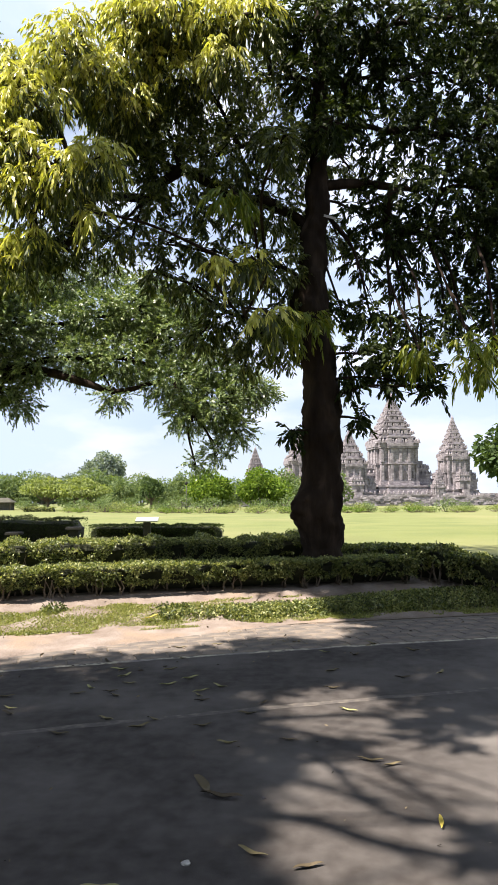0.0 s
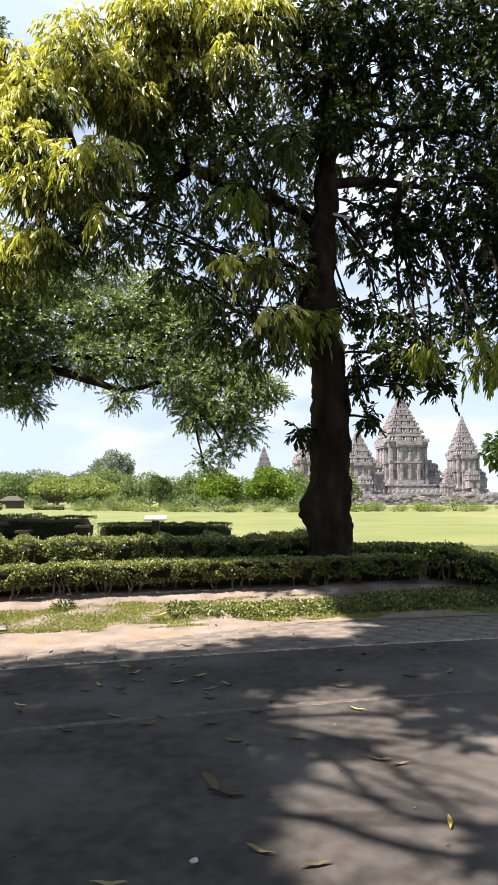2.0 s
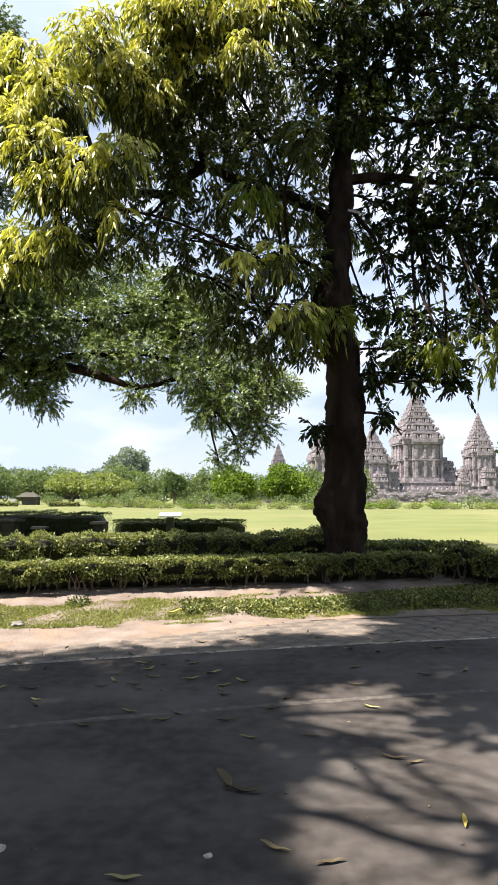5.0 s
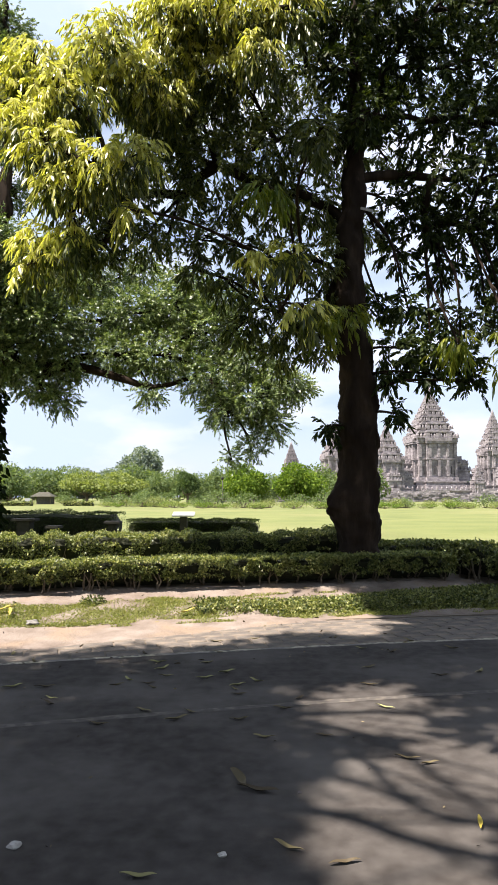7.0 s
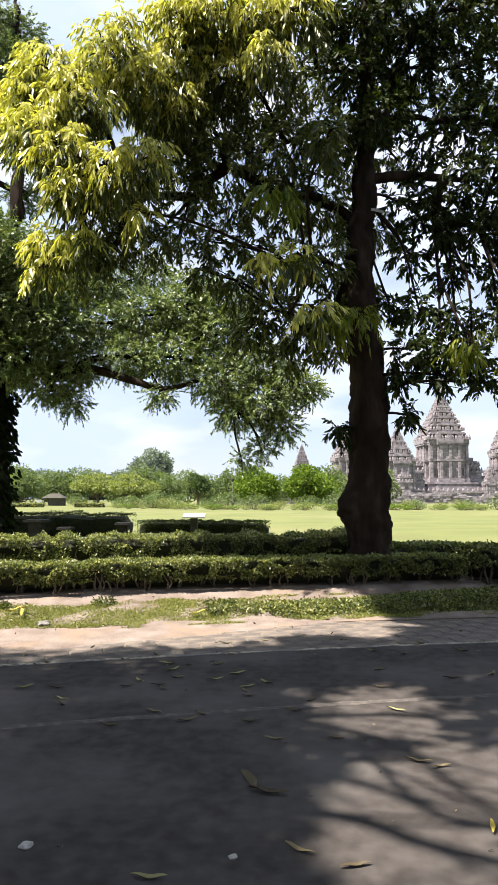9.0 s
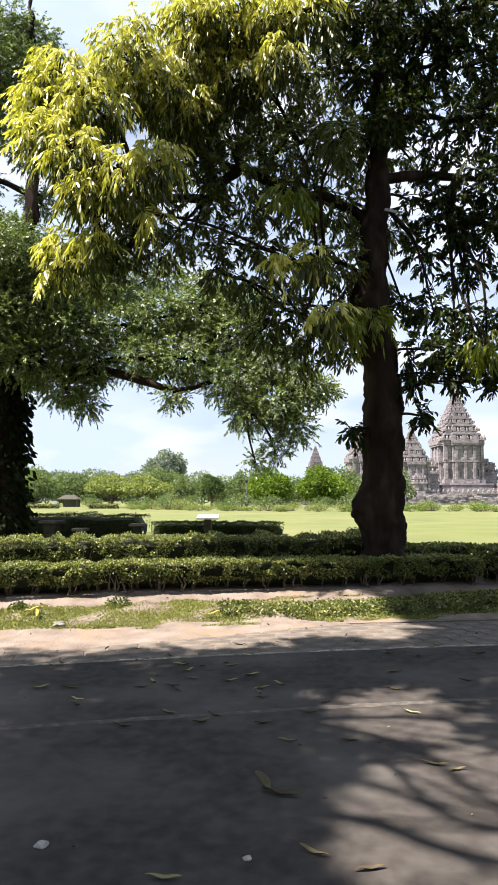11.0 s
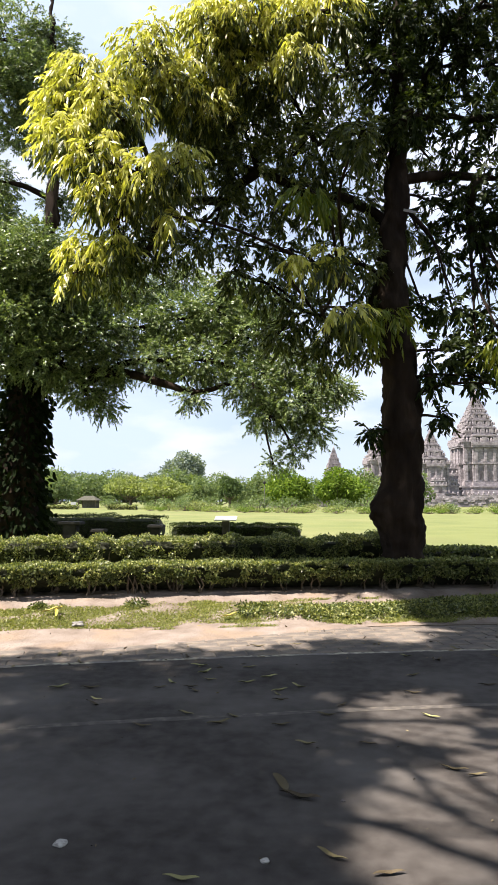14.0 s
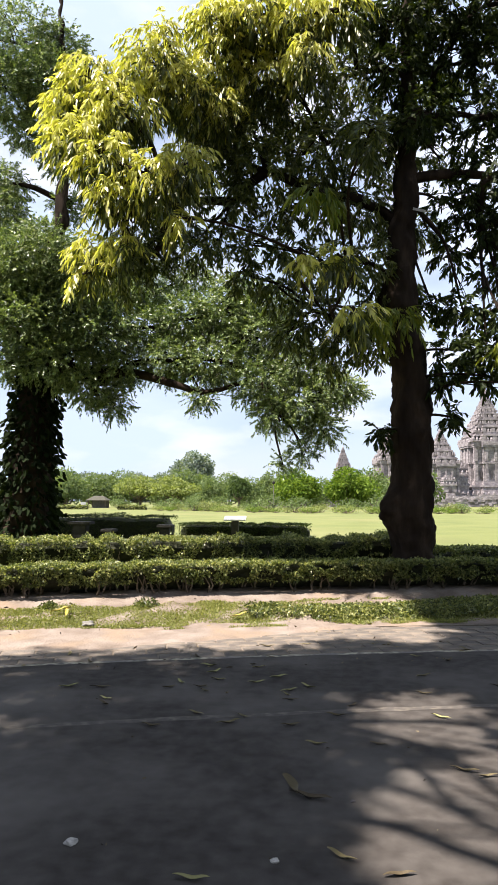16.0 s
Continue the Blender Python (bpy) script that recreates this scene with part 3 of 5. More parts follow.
BOUGHS_LIT_GREEN = [
    (0.31, 8.4, 5.80, 0.14), (1.17, 10.0, 4.47, 0.16), (1.71, 10.2, 4.59, 0.15), (4.14, 9.6, 3.89, 0.35), (4.49, 9.7, 3.84, 0.35), (3.34, 10.0, 4.08, 0.19), (2.86, 11.6, 9.43, 0.26), (4.34, 11.6, 9.08, 0.18),
]
BOUGHS_MID = [
    (-0.74, 10.9, 8.15, 0.59), (0.15, 10.9, 8.66, 0.61), (-1.37, 10.9, 7.62, 0.52), (-0.49, 10.9, 7.38, 0.58), (0.39, 10.7, 7.66, 0.57), (1.07, 11.0, 9.18, 0.58), (1.17, 10.6, 7.88, 0.51), (-1.08, 11.0, 6.90, 0.40), (0.45, 10.9, 6.84, 0.50), (1.20, 11.0, 6.80, 0.53), (-1.96, 10.7, 6.74, 0.41), (-2.61, 10.7, 6.37, 0.45), (-2.95, 10.5, 5.51, 0.44), (-2.34, 10.6, 5.90, 0.38), (-1.77, 10.8, 5.99, 0.28), (-0.25, 11.2, 6.76, 0.29), (-0.90, 11.3, 5.67, 0.28), (-0.25, 11.3, 5.39, 0.36), (1.02, 8.5, 6.60, 0.21),
]
BOUGHS_LOWER = [
    (0.54, 10.9, 5.67, 0.40), (1.22, 10.8, 5.65, 0.46), (0.30, 11.0, 4.90, 0.41), (0.84, 11.0, 4.50, 0.39), (1.40, 10.9, 4.78, 0.41), (-0.14, 11.2, 4.54, 0.27), (1.28, 11.0, 4.26, 0.29), (0.55, 11.1, 4.12, 0.23), (1.73, 11.4, 7.82, 0.40), (1.78, 11.5, 6.45, 0.38), (1.87, 11.5, 5.49, 0.29),
]
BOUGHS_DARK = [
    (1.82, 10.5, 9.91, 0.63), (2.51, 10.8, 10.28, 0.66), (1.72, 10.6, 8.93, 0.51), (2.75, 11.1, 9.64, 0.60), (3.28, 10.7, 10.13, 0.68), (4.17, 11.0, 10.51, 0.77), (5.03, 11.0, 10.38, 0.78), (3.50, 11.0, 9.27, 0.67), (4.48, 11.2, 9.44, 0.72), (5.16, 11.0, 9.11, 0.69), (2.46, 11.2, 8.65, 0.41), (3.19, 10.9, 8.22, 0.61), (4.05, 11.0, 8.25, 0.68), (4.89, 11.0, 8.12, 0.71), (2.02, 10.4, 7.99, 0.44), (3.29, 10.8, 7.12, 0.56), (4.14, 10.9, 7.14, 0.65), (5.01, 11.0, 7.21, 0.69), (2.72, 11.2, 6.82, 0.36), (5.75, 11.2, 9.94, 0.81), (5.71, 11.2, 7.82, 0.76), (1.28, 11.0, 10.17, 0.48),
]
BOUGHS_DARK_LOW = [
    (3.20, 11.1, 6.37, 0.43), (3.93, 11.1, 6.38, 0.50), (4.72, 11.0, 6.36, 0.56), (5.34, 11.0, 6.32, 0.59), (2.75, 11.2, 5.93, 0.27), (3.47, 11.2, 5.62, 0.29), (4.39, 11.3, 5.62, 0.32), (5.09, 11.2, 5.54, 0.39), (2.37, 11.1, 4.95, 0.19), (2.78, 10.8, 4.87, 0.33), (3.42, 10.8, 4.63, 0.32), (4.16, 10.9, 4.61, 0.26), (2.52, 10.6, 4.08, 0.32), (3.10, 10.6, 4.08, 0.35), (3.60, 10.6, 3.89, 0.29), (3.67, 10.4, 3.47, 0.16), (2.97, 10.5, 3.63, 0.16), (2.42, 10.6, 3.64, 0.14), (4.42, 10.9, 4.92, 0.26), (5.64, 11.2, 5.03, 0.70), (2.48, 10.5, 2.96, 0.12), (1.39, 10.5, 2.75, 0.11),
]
BOUGHS_THIN = [
    (-0.75, 11.2, 6.17, 0.30), (-0.05, 11.2, 6.08, 0.30), (-1.32, 11.0, 6.23, 0.24), (2.62, 11.6, 7.95, 0.31), (2.38, 11.6, 6.62, 0.28)
]
BOUGHS_SIDE = [(6.7, 11.5, 7.7, 1.9), (6.6, 11.5, 4.8, 1.3), (7.0, 11.8, 10.2, 1.5)]
BOUGHS_TOP = [
    (0.1, 12.8, 14.7, 2.12), (3.0, 12.1, 14.2, 2.11), (5.6, 12.2, 13.1, 2.03), (2.0, 12.8, 18.7, 2.90), (6.9, 11.2, 11.3, 1.96), (-1.7, 12.5, 17.3, 1.97),
    (5.8, 13.0, 18.3, 2.50), (0.9, 8.0, 10.4, 1.20), (2.6, 8.4, 11.5, 1.30),
]
BOUGHS_OLIVE = [(-1.40, 10.6, 8.32, 0.56), (-0.64, 10.7, 8.92, 0.58)]
CROWN = [("young", BOUGHS_SUNLIT + BOUGHS_OLIVE), ("fresh", BOUGHS_LIT_GREEN), ("mid", BOUGHS_MID + BOUGHS_LOWER + BOUGHS_THIN), ("dark", BOUGHS_DARK + BOUGHS_DARK_LOW + BOUGHS_SIDE + BOUGHS_TOP)]
big_tree("roadside_tree", "tall dark-barked roadside tree with long drooping leaves", (1.92, 10.75, 0.30),
         [(1.92, 10.75, 0.22), (1.9, 10.75, 1.6), (1.89, 10.75, 3.6), (1.78, 10.75, 5.2), (1.90, 10.8, 7.2), (2.0, 10.9, 9.6), (2.1, 11.2, 14.0), (2.2, 11.4, 18.0)],
         0.35, [b for _, bs in CROWN for b in bs], 2.3, LONG, 21, kinds=[k for k, bs in CROWN for _ in bs],
         density=lambda e: 0.45 if e.z > 11.8 else 1.15 if e.x > 2.0 and e.z < 6.6 else 0.82 if e.x > 3.0 else 1.25 if e.x > 1.5 else 1.35, burl=(1.62, 10.62, 1.48, 0.22), taper=0.56)
BOUGHS_ARCH = [
    (-4.20, 13.6, 5.26, 0.73), (-4.91, 13.6, 5.62, 0.78), (-3.74, 13.8, 4.53, 0.50), (-4.01, 13.9, 3.75, 0.34), (-4.43, 13.7, 4.08, 0.50), (-5.07,
    13.5, 4.63, 0.73), (-3.31, 14.3, 5.53, 0.55), (-2.37, 14.2, 5.70, 0.67), (-1.57, 14.3, 5.81, 0.67), (-2.74, 14.0, 4.70, 0.58), (-1.76, 13.9, 4.69,
    0.64), (-0.78, 14.2, 5.27, 0.66), (-0.75, 13.8, 4.18, 0.63), (0.07, 14.0, 4.60, 0.62), (0.21, 13.7, 3.68, 0.57), (-0.41, 13.6, 3.48, 0.44), (0.81,
    13.9, 4.09, 0.48), (0.55, 13.7, 3.14, 0.35), (0.13, 13.6, 2.65, 0.22), (1.21, 14.0, 3.98, 0.26), (-2.00, 13.6, 3.83, 0.25), (-0.28, 13.6, 2.44,
    0.13), (-1.42, 14.6, 6.43, 0.50), (-0.51, 14.6, 6.11, 0.52),
]
BOUGHS_HIGH = [
    (-6.60, 14.2, 12.54, 1.13), (-5.80, 14.0, 11.47, 0.81), (-6.80, 14.2, 11.31, 0.83), (-5.67, 14.4, 12.46, 0.68), (-6.39, 14.5, 10.44, 0.49),
    (-5.57, 14.4, 9.73, 0.38), (-5.51, 13.4, 6.93, 0.92), (-6.15, 13.6, 6.51, 0.93), (-4.82, 13.6, 6.41, 0.74), (-5.74, 13.4, 5.43, 0.89), (-6.96,
    14.0, 6.14, 1.02), (-7.28, 14.2, 8.38, 0.93), (-6.92, 14.4, 9.15, 0.54), (-4.16, 14.2, 6.25, 0.50), (-3.40, 14.6, 6.46, 0.42), (-2.43, 14.9, 6.92,
    0.43), (-5.28, 14.4, 8.53, 0.39), (-6.09, 13.5, 4.56, 0.41),
]
BOUGHS_VINE_TREE = BOUGHS_ARCH + BOUGHS_HIGH
# added boughs, set along the sun's line to shade the hedges and table
for _i, (_x, _y) in enumerate(((-9.8, 22.0), (-8.4, 21.4), (-6.9, 21.6), (-5.4, 21.6), (-3.8, 22.4), (-2.2, 24.0), (-0.6, 24.0), (-7.6, 23.0), (-5.8, 23.0))):
    _h = 9.4 + 0.5 * math.sin(2.0 * _i)
    BOUGHS_VINE_TREE.append((_x + SUN_DIR.x / SUN_DIR.z * _h, _y + SUN_DIR.y / SUN_DIR.z * _h, _h, 1.25))
vine_tree = big_tree("vine_covered_tree", "large tree with small green leaves and a vine-covered trunk", (-5.95, 14.0, 0.34),
         [(-5.95, 14.0, 0.25), (-5.9, 14.0, 2.0), (-5.8, 14.0, 4.2), (-5.4, 13.9, 7.0), (-5.3, 13.9, 10.0), (-5.6, 14.0, 14.0)],
         0.48, BOUGHS_VINE_TREE, 3.6, SMALL, 22, density=lambda e: 3.8 if e.z < 4.4 else 4.2 if e.z < 8 else 3.4, vine=5.2, taper=0.72)


# the heavy lowest bough, arching out from the vine-covered trunk
_bm = bmesh.new()
_way = spline([(-5.85, 14.0, 4.2), (-5.16, 13.8, 4.42), (-4.2, 13.7, 4.38), (-3.45, 13.7, 4.36), (-2.56, 13.6, 4.10), (-1.88, 13.6, 3.93), (-1.0, 13.7, 4.2)], 6)
tube(_bm, [p - Vector((-5.95, 14.0, 0.34)) for p in _way], [0.17 - 0.13 * i / (len(_way) - 1) for i in range(len(_way))], 12, 0.2)
part("limb", _bm, M_BARK, vine_tree, smooth=True)


# the tree whose boughs hang over the road and shade it; spots on the road that lie in its shade
SHADED = [(-4.6, 2.2), (-4.4, 4.4), (-4.2, 5.6), (-2.9, 1.6), (-2.8, 3.4), (-2.6, 5.2), (-2.3, 6.1), (-1.3, 2.2), (-1.2, 3.9), (-1.0, 5.4), (-0.9, 6.3), (-0.8, 2.8),
          (-0.55, 5.0), (0.0, 6.4), (0.8, 6.8), (3.5, 5.0), (4.4, 5.4), (4.9, 3.2), (3.1, 7.6), (-5.8, 3.4), (-5.8, 5.6), (-1.0, 3.5), (-0.45, 4.2), (-0.9, 2.0), (-0.6, 3.1), (1.0, 6.7), (2.6, 6.0), (2.65, 7.8), (2.9, 8.3), (3.5, 8.6), (4.5, 8.8), (2.6, 7.2), (2.85, 9.3), (3.0, 9.5), (4.2, 9.8), (2.35, 10.6), (2.6, 10.6), (3.4, 10.7)]
FLECKS = [(0.6, 4.3), (0.8, 4.3), (1.0, 4.38), (0.4, 4.25), (1.5, 4.62), (1.7, 4.8), (0.15, 4.75), (0.1, 3.9), (1.65, 4.4), (2.0, 4.6), (0.2, 5.2), (2.5, 4.6), (1.4, 3.12), (1.32, 3.02)]
SPRIGS = [(1.85, 5.5), (2.5, 5.4), (3.1, 5.5), (1.75, 5.0), (2.2, 4.95), (1.5, 5.95), (2.7, 4.9), (0.4, 6.0), (0.0, 5.6), (-0.1, 5.0), (0.95, 6.05), (0.42, 5.62)]
CASTING = [((-0.9, 4.9), (0.1, 4.75), (0.55, 4.45), (0.72, 4.15), (0.84, 3.64), (1.0, 3.4), (1.18, 3.30), (1.5, 3.1)), ((-0.9, 3.9), (0.05, 3.6), (0.27, 3.49), (0.54, 3.38), (0.75, 3.2), (0.98, 3.07), (1.3, 2.93)),
           ((-0.9, 5.2), (0.3, 4.85), (0.9, 4.42), (1.08, 3.91), (1.19, 3.57), (1.31, 3.25), (1.5, 2.9)), ((-0.9, 4.5), (0.1, 4.2), (0.5, 3.88), (0.71, 3.71), (0.89, 3.5), (1.05, 3.3))]
OVER = []
for _i, (_x, _y) in enumerate(SHADED):
    _h = 10.6 + 0.9 * math.sin(2.4 * _i) + 0.12 * _y
    OVER.append((_x + SUN_DIR.x / SUN_DIR.z * _h, _y + SUN_DIR.y / SUN_DIR.z * _h, _h, 0.90 + 0.12 * math.cos(1.7 * _i)))
for _i, (_x, _y) in enumerate(FLECKS):
    _h = 9.2 + 1.2 * math.sin(1.3 * _i)
    OVER.append((_x + SUN_DIR.x / SUN_DIR.z * _h, _y + SUN_DIR.y / SUN_DIR.z * _h, _h, 0.15 + 0.05 * math.sin(2.1 * _i)))
for _i, (_x, _y) in enumerate(SPRIGS):
    _h = 9.6 + 1.2 * math.sin(1.9 * _i)
    OVER.append((_x + SUN_DIR.x / SUN_DIR.z * _h, _y + SUN_DIR.y / SUN_DIR.z * _h, _h, 0.38 + 0.05 * math.sin(2.1 * _i)))
shade_tree = big_tree("roadside_tree", "tall roadside tree overhanging and shading the asphalt", (-7.6, -2.6, -0.02),
         [(-7.6, -2.6, -0.1), (-7.5, -2.5, 2.5), (-7.2, -2.2, 5.5), (-6.8, -1.6, 8.5), (-6.6, -1.0, 11.0), (-6.4, -0.6, 14.0)],
         0.40, OVER, 5.5, (0.22, 0.05, 0.6, 13, 0.85, M_LEAF_A, 0.24), 23, density=1.4, kinds=["canopy" if b[3] > 0.5 else "fleck" for b in OVER])
for _k, _line in enumerate(CASTING):
    _pts = [Vector((-6.8, -1.6, 8.5))]
    for _j, (_x, _y) in enumerate(_line):
        _h = 7.6 + 0.5 * _k + 0.15 * _j
        _pts.append(Vector((_x + SUN_DIR.x / SUN_DIR.z * _h, _y + SUN_DIR.y / SUN_DIR.z * _h, _h)))
    _pts = spline(_pts, 6)
    _bm = bmesh.new()
    tube(_bm, [p - Vector((-7.6, -2.6, -0.02)) for p in _pts], [(0.075 if _k == 1 else 0.046) * (1 - 0.5 * i / (len(_pts) - 1)) for i in range(len(_pts))], 8, 0.15)
    for _j in range(20, len(_pts) - 2, 5):
        _a, _rng = _pts[_j], np.random.default_rng(_k * 30 + _j)
        _b = _a + Vector((_rng.uniform(0.4, 1.0), _rng.uniform(-0.9, -0.1), _rng.uniform(0, 0.4)))
        tube(_bm, [q - Vector((-7.6, -2.6, -0.02)) for q in (_a, _a.lerp(_b, 0.5) + Vector((0, 0.06, 0.05)), _b)], [0.02, 0.014, 0.006], 6)
    part("limb", _bm, M_BARK, shade_tree, smooth=True)


# ---- far trees and shrubs ----
def far_tree(name, label, kind, width, height, trunk, seed, clumps=9, leaves=2600, flat=1.0):
    """A tree seen from far off: trunk with limbs and a crown of leafy clumps with an uneven outline."""
    rng = np.random.default_rng(seed)
    ob = empty(name)
    if trunk > 0:
        bm = bmesh.new()
        r = 0.03 * height + 0.05
        tube(bm, [(0, 0, -0.3), (0.02 * height, 0, trunk * 0.6), (-0.02 * height, 0, trunk + 0.2 * (height - trunk))], [r * 1.3, r, r * 0.6], 8, 0.1)
        for i in range(6):
            a = 2 * math.pi * (i + rng.random() * 0.6) / 6
            tube(bm, [(0, 0, trunk * 0.75), (math.cos(a) * width * 0.15, math.sin(a) * width * 0.15, trunk * 1.05),
                      (math.cos(a) * width * 0.33, math.sin(a) * width * 0.33, trunk + (height - trunk) * 0.45)], [r * 0.55, r * 0.4, r * 0.12], 6)
        part("trunk", bm, M_TWIG, ob)
    ch = height - trunk
    Ps, Ds = [], []
    for i in range(clumps):
        a = 2 * math.pi * i * 0.382 + rng.random()
        rr = width * 0.34 * math.sqrt((i + 0.3) / clumps)
        zc = trunk + ch * (0.26 + 0.52 * rng.random() * (1 - (rr / (0.36 * width)) ** 2 * 0.75))
        cr = width * rng.uniform(0.15, 0.26)
        n = leaves // clumps
        d = ball(rng, n)
        q = np.array((math.cos(a) * rr, math.sin(a) * rr, zc)) + d * (cr * (0.55 + 0.5 * rng.random(n) ** 0.7))[:, None] * np.array((1, 1, min(1.0, ch / width * 1.15) * flat))
        Ps.append(q)
        Ds.append(d + rng.normal(size=(n, 3)) * 0.6)
    P, D = np.concatenate(Ps), np.concatenate(Ds)
    P[:, 2] = np.maximum(P[:, 2], 0.05)
    s = (0.062 if trunk > 0.5 else 0.07) * (width * height) ** 0.5 * rng.uniform(0.6, 1.2, len(P))
    leaf_mesh("crown", P, D, s, s * 0.6, 0.3, rng, FAR_LEAVES[kind], ob, simple=True)
    return tagged(ob, label, "tree" if trunk > 0.5 else "shrub")


def at(x, d, turn=0.0, s=1.0, z=None):
    return Matrix.Translation((x, d, 0.28 if z is None else z)) @ Matrix.Rotation(turn, 4, "Z") @ Matrix.Diagonal((s, s, s, 1))


# x across and depth d are in metres from where the camera stands
FAR = [
    ("umbrella_tree", "spreading yellow-green umbrella tree beyond the lawn", "yellow", 9.0, 6.0, 2.0, 31, 22, 0.8, [(-21.2, 112, 0.1), (-27.4, 113, 1.2)]),
    ("tall_far_tree", "tall tree rising behind the grove, leaves tinted grey-green for haze", "grey", 12.0, 20.0, 3.0, 32, 34, 1.25, [(-32.4, 210, 0.4), (-45.0, 255, 2.0)]),
    ("round_dark_tree", "small dark green tree beyond the lawn", "dark", 5.2, 7.0, 2.0, 33, 8, 1.0, [(-11.4, 130, 0.0)]),
    ("mango_tree", "dense round bright green tree beyond the lawn", "bright", 9.6, 8.0, 0.6, 34, 18, 1.0, [(0.2, 125, 0.6), (10.0, 122, 2.2)]),
    ("park_tree", "leafy green park tree on the lawn's far side", "green", 9.0, 7.6, 0.8, 35, 18, 1.0,
     [(-50, 132, 0.0), (-58, 140, 1.4), (-43, 138, 2.9), (-70, 135, 0.7), (-20.5, 140, 4.1), (-15, 146, 5.0), (19, 150, 1.0), (24.0, 130, 2.5), (-64, 128, 3.3), (-46, 126, 5.2), (-54, 126, 1.9), (-38, 140, 0.9), (-29, 142, 2.4), (-24, 138, 3.6), (-10, 142, 0.2), (-5, 148, 1.3), (5.4, 140, 4.4), (15.5, 138, 5.5), (-17.6, 134, 2.1)]),
    ("distant_tree", "distant tree on the skyline", "grey", 24, 15, 1.0, 36, 14, 1.0,
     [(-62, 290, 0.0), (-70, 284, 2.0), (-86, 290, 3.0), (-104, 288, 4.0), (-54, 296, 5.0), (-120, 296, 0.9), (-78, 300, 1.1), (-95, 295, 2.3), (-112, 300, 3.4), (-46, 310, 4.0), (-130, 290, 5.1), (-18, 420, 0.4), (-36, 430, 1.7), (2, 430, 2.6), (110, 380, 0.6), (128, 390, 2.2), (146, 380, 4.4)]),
]
for nm, lab, kind, w, h, tr, seed, cl, fl, places in FAR:
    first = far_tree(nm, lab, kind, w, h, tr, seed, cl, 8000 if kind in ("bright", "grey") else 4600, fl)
    first["group"] = "trees beyond the lawn"
    for i, (x, d, a) in enumerate(places):
        m = at(x, d, a, 1.0 + 0.2 * math.sin(3.1 * i))
        if i == 0:
            first.matrix_basis = m
        else:
            copy_thing(first, m)

rng_s = np.random.default_rng(5)
first = far_tree("thicket", "leafy green thicket under the far trees", "green", 6.0, 2.6, 0.1, 49, 10, 1100)
first["group"] = "thicket under the trees"
for i in range(20):
    x = -68 + 100 * (i + 0.8 * rng_s.random()) / 20
    m = at(x, 120 + 10 * rng_s.random(), rng_s.random() * 6, rng_s.uniform(0.55, 1.3))
    if i == 0:
        first.matrix_basis = m
    else:
        copy_thing(first, m)
for j, (kind, lab, w, h) in enumerate((("pale", "pale flowering shrub at the lawn's far edge", 3.0, 1.5), ("green", "grey-green shrub at the lawn's far edge", 3.0, 1.7),
                                       ("bright", "bright green low shrub at the lawn's far edge", 2.8, 1.0), ("yellow", "yellow-green low shrub at the lawn's far edge", 3.0, 0.85))):
    first = far_tree("garden_shrub", lab, kind, w, h, 0.1, 50 + j, 7, 700)
    first["group"] = "shrubs along the lawn"
    for i in range(22 if j > 1 else 15):
        x = -19 + 57 * (i + rng_s.random() * 0.9) / (22 if j > 1 else 15)
        d = (72 if j > 1 else 75) + 5 * rng_s.random() + max(0.0, -0.75 * x)
        m = at(x, d, rng_s.random() * 6, rng_s.uniform(0.5, 1.35) if j < 2 else rng_s.uniform(0.75, 1.3))
        if i == 0:
            first.matrix_basis = m
        else:
            copy_thing(first, m)

side = far_tree("side_tree", "light green leafy tree at the lawn's side", "dark", 7.0, 7.6, 2.4, 71, 18, 9000)
side.matrix_basis = at(14.5, 28.0, 0.3, 0.72)


# unseen trees added behind the camera to cut sky light on road and trunk
avenue = far_tree("avenue_tree", "unseen broad dark green tree added behind the camera to block sky light", "dark", 13, 13, 2.6, 72, 18, 6000)
avenue["group"] = "avenue trees"
for i, (x, d, a) in enumerate(((-16, -9, 0.2), (-5.0, -9.0, 1.7), (5.6, -7.2, 3.0), (15.5, -5, 4.2), (26, -3, 5.0))):
    m = at(x, d, a, 1.0 + 0.06 * math.sin(2.0 * i), 0.0)
    if i == 0:
        avenue.matrix_basis = m
    else:
        copy_thing(avenue, m)


# ---- temples ----
def redented(bm, w, z0, z1):
    """A storey layer of stepped square plan."""
    for a, b in ((1.0, 0.56), (0.86, 0.86), (0.56, 1.0)):
        box(bm, -w * a / 2, -w * b / 2, z0, w * a / 2, w * b / 2, z1 - 0.003 * (a > 0.9) - 0.006 * (b > 0.9))


def ratna(bm, x, y, z, r, h):
    """Small ribbed stone finial."""
    box(bm, x - r * 0.8, y - r * 0.8, z, x + r * 0.8, y + r * 0.8, z + h * 0.25)
    tube(bm, [(x, y, z + h * 0.25), (x, y, z + h * 0.5), (x, y, z + h * 0.75), (x, y, z + h)], [r * 0.75, r * 0.85, r * 0.42, r * 0.05], 6)


def rim(w, n):
    """Spots along the four sides of a square."""
    for i in range(n):
        q = -w / 2 + w * i / (n - 1)
        yield q, -w / 2
        yield q, w / 2
        if 0 < i < n - 1:
            yield -w / 2, q
            yield w / 2, q


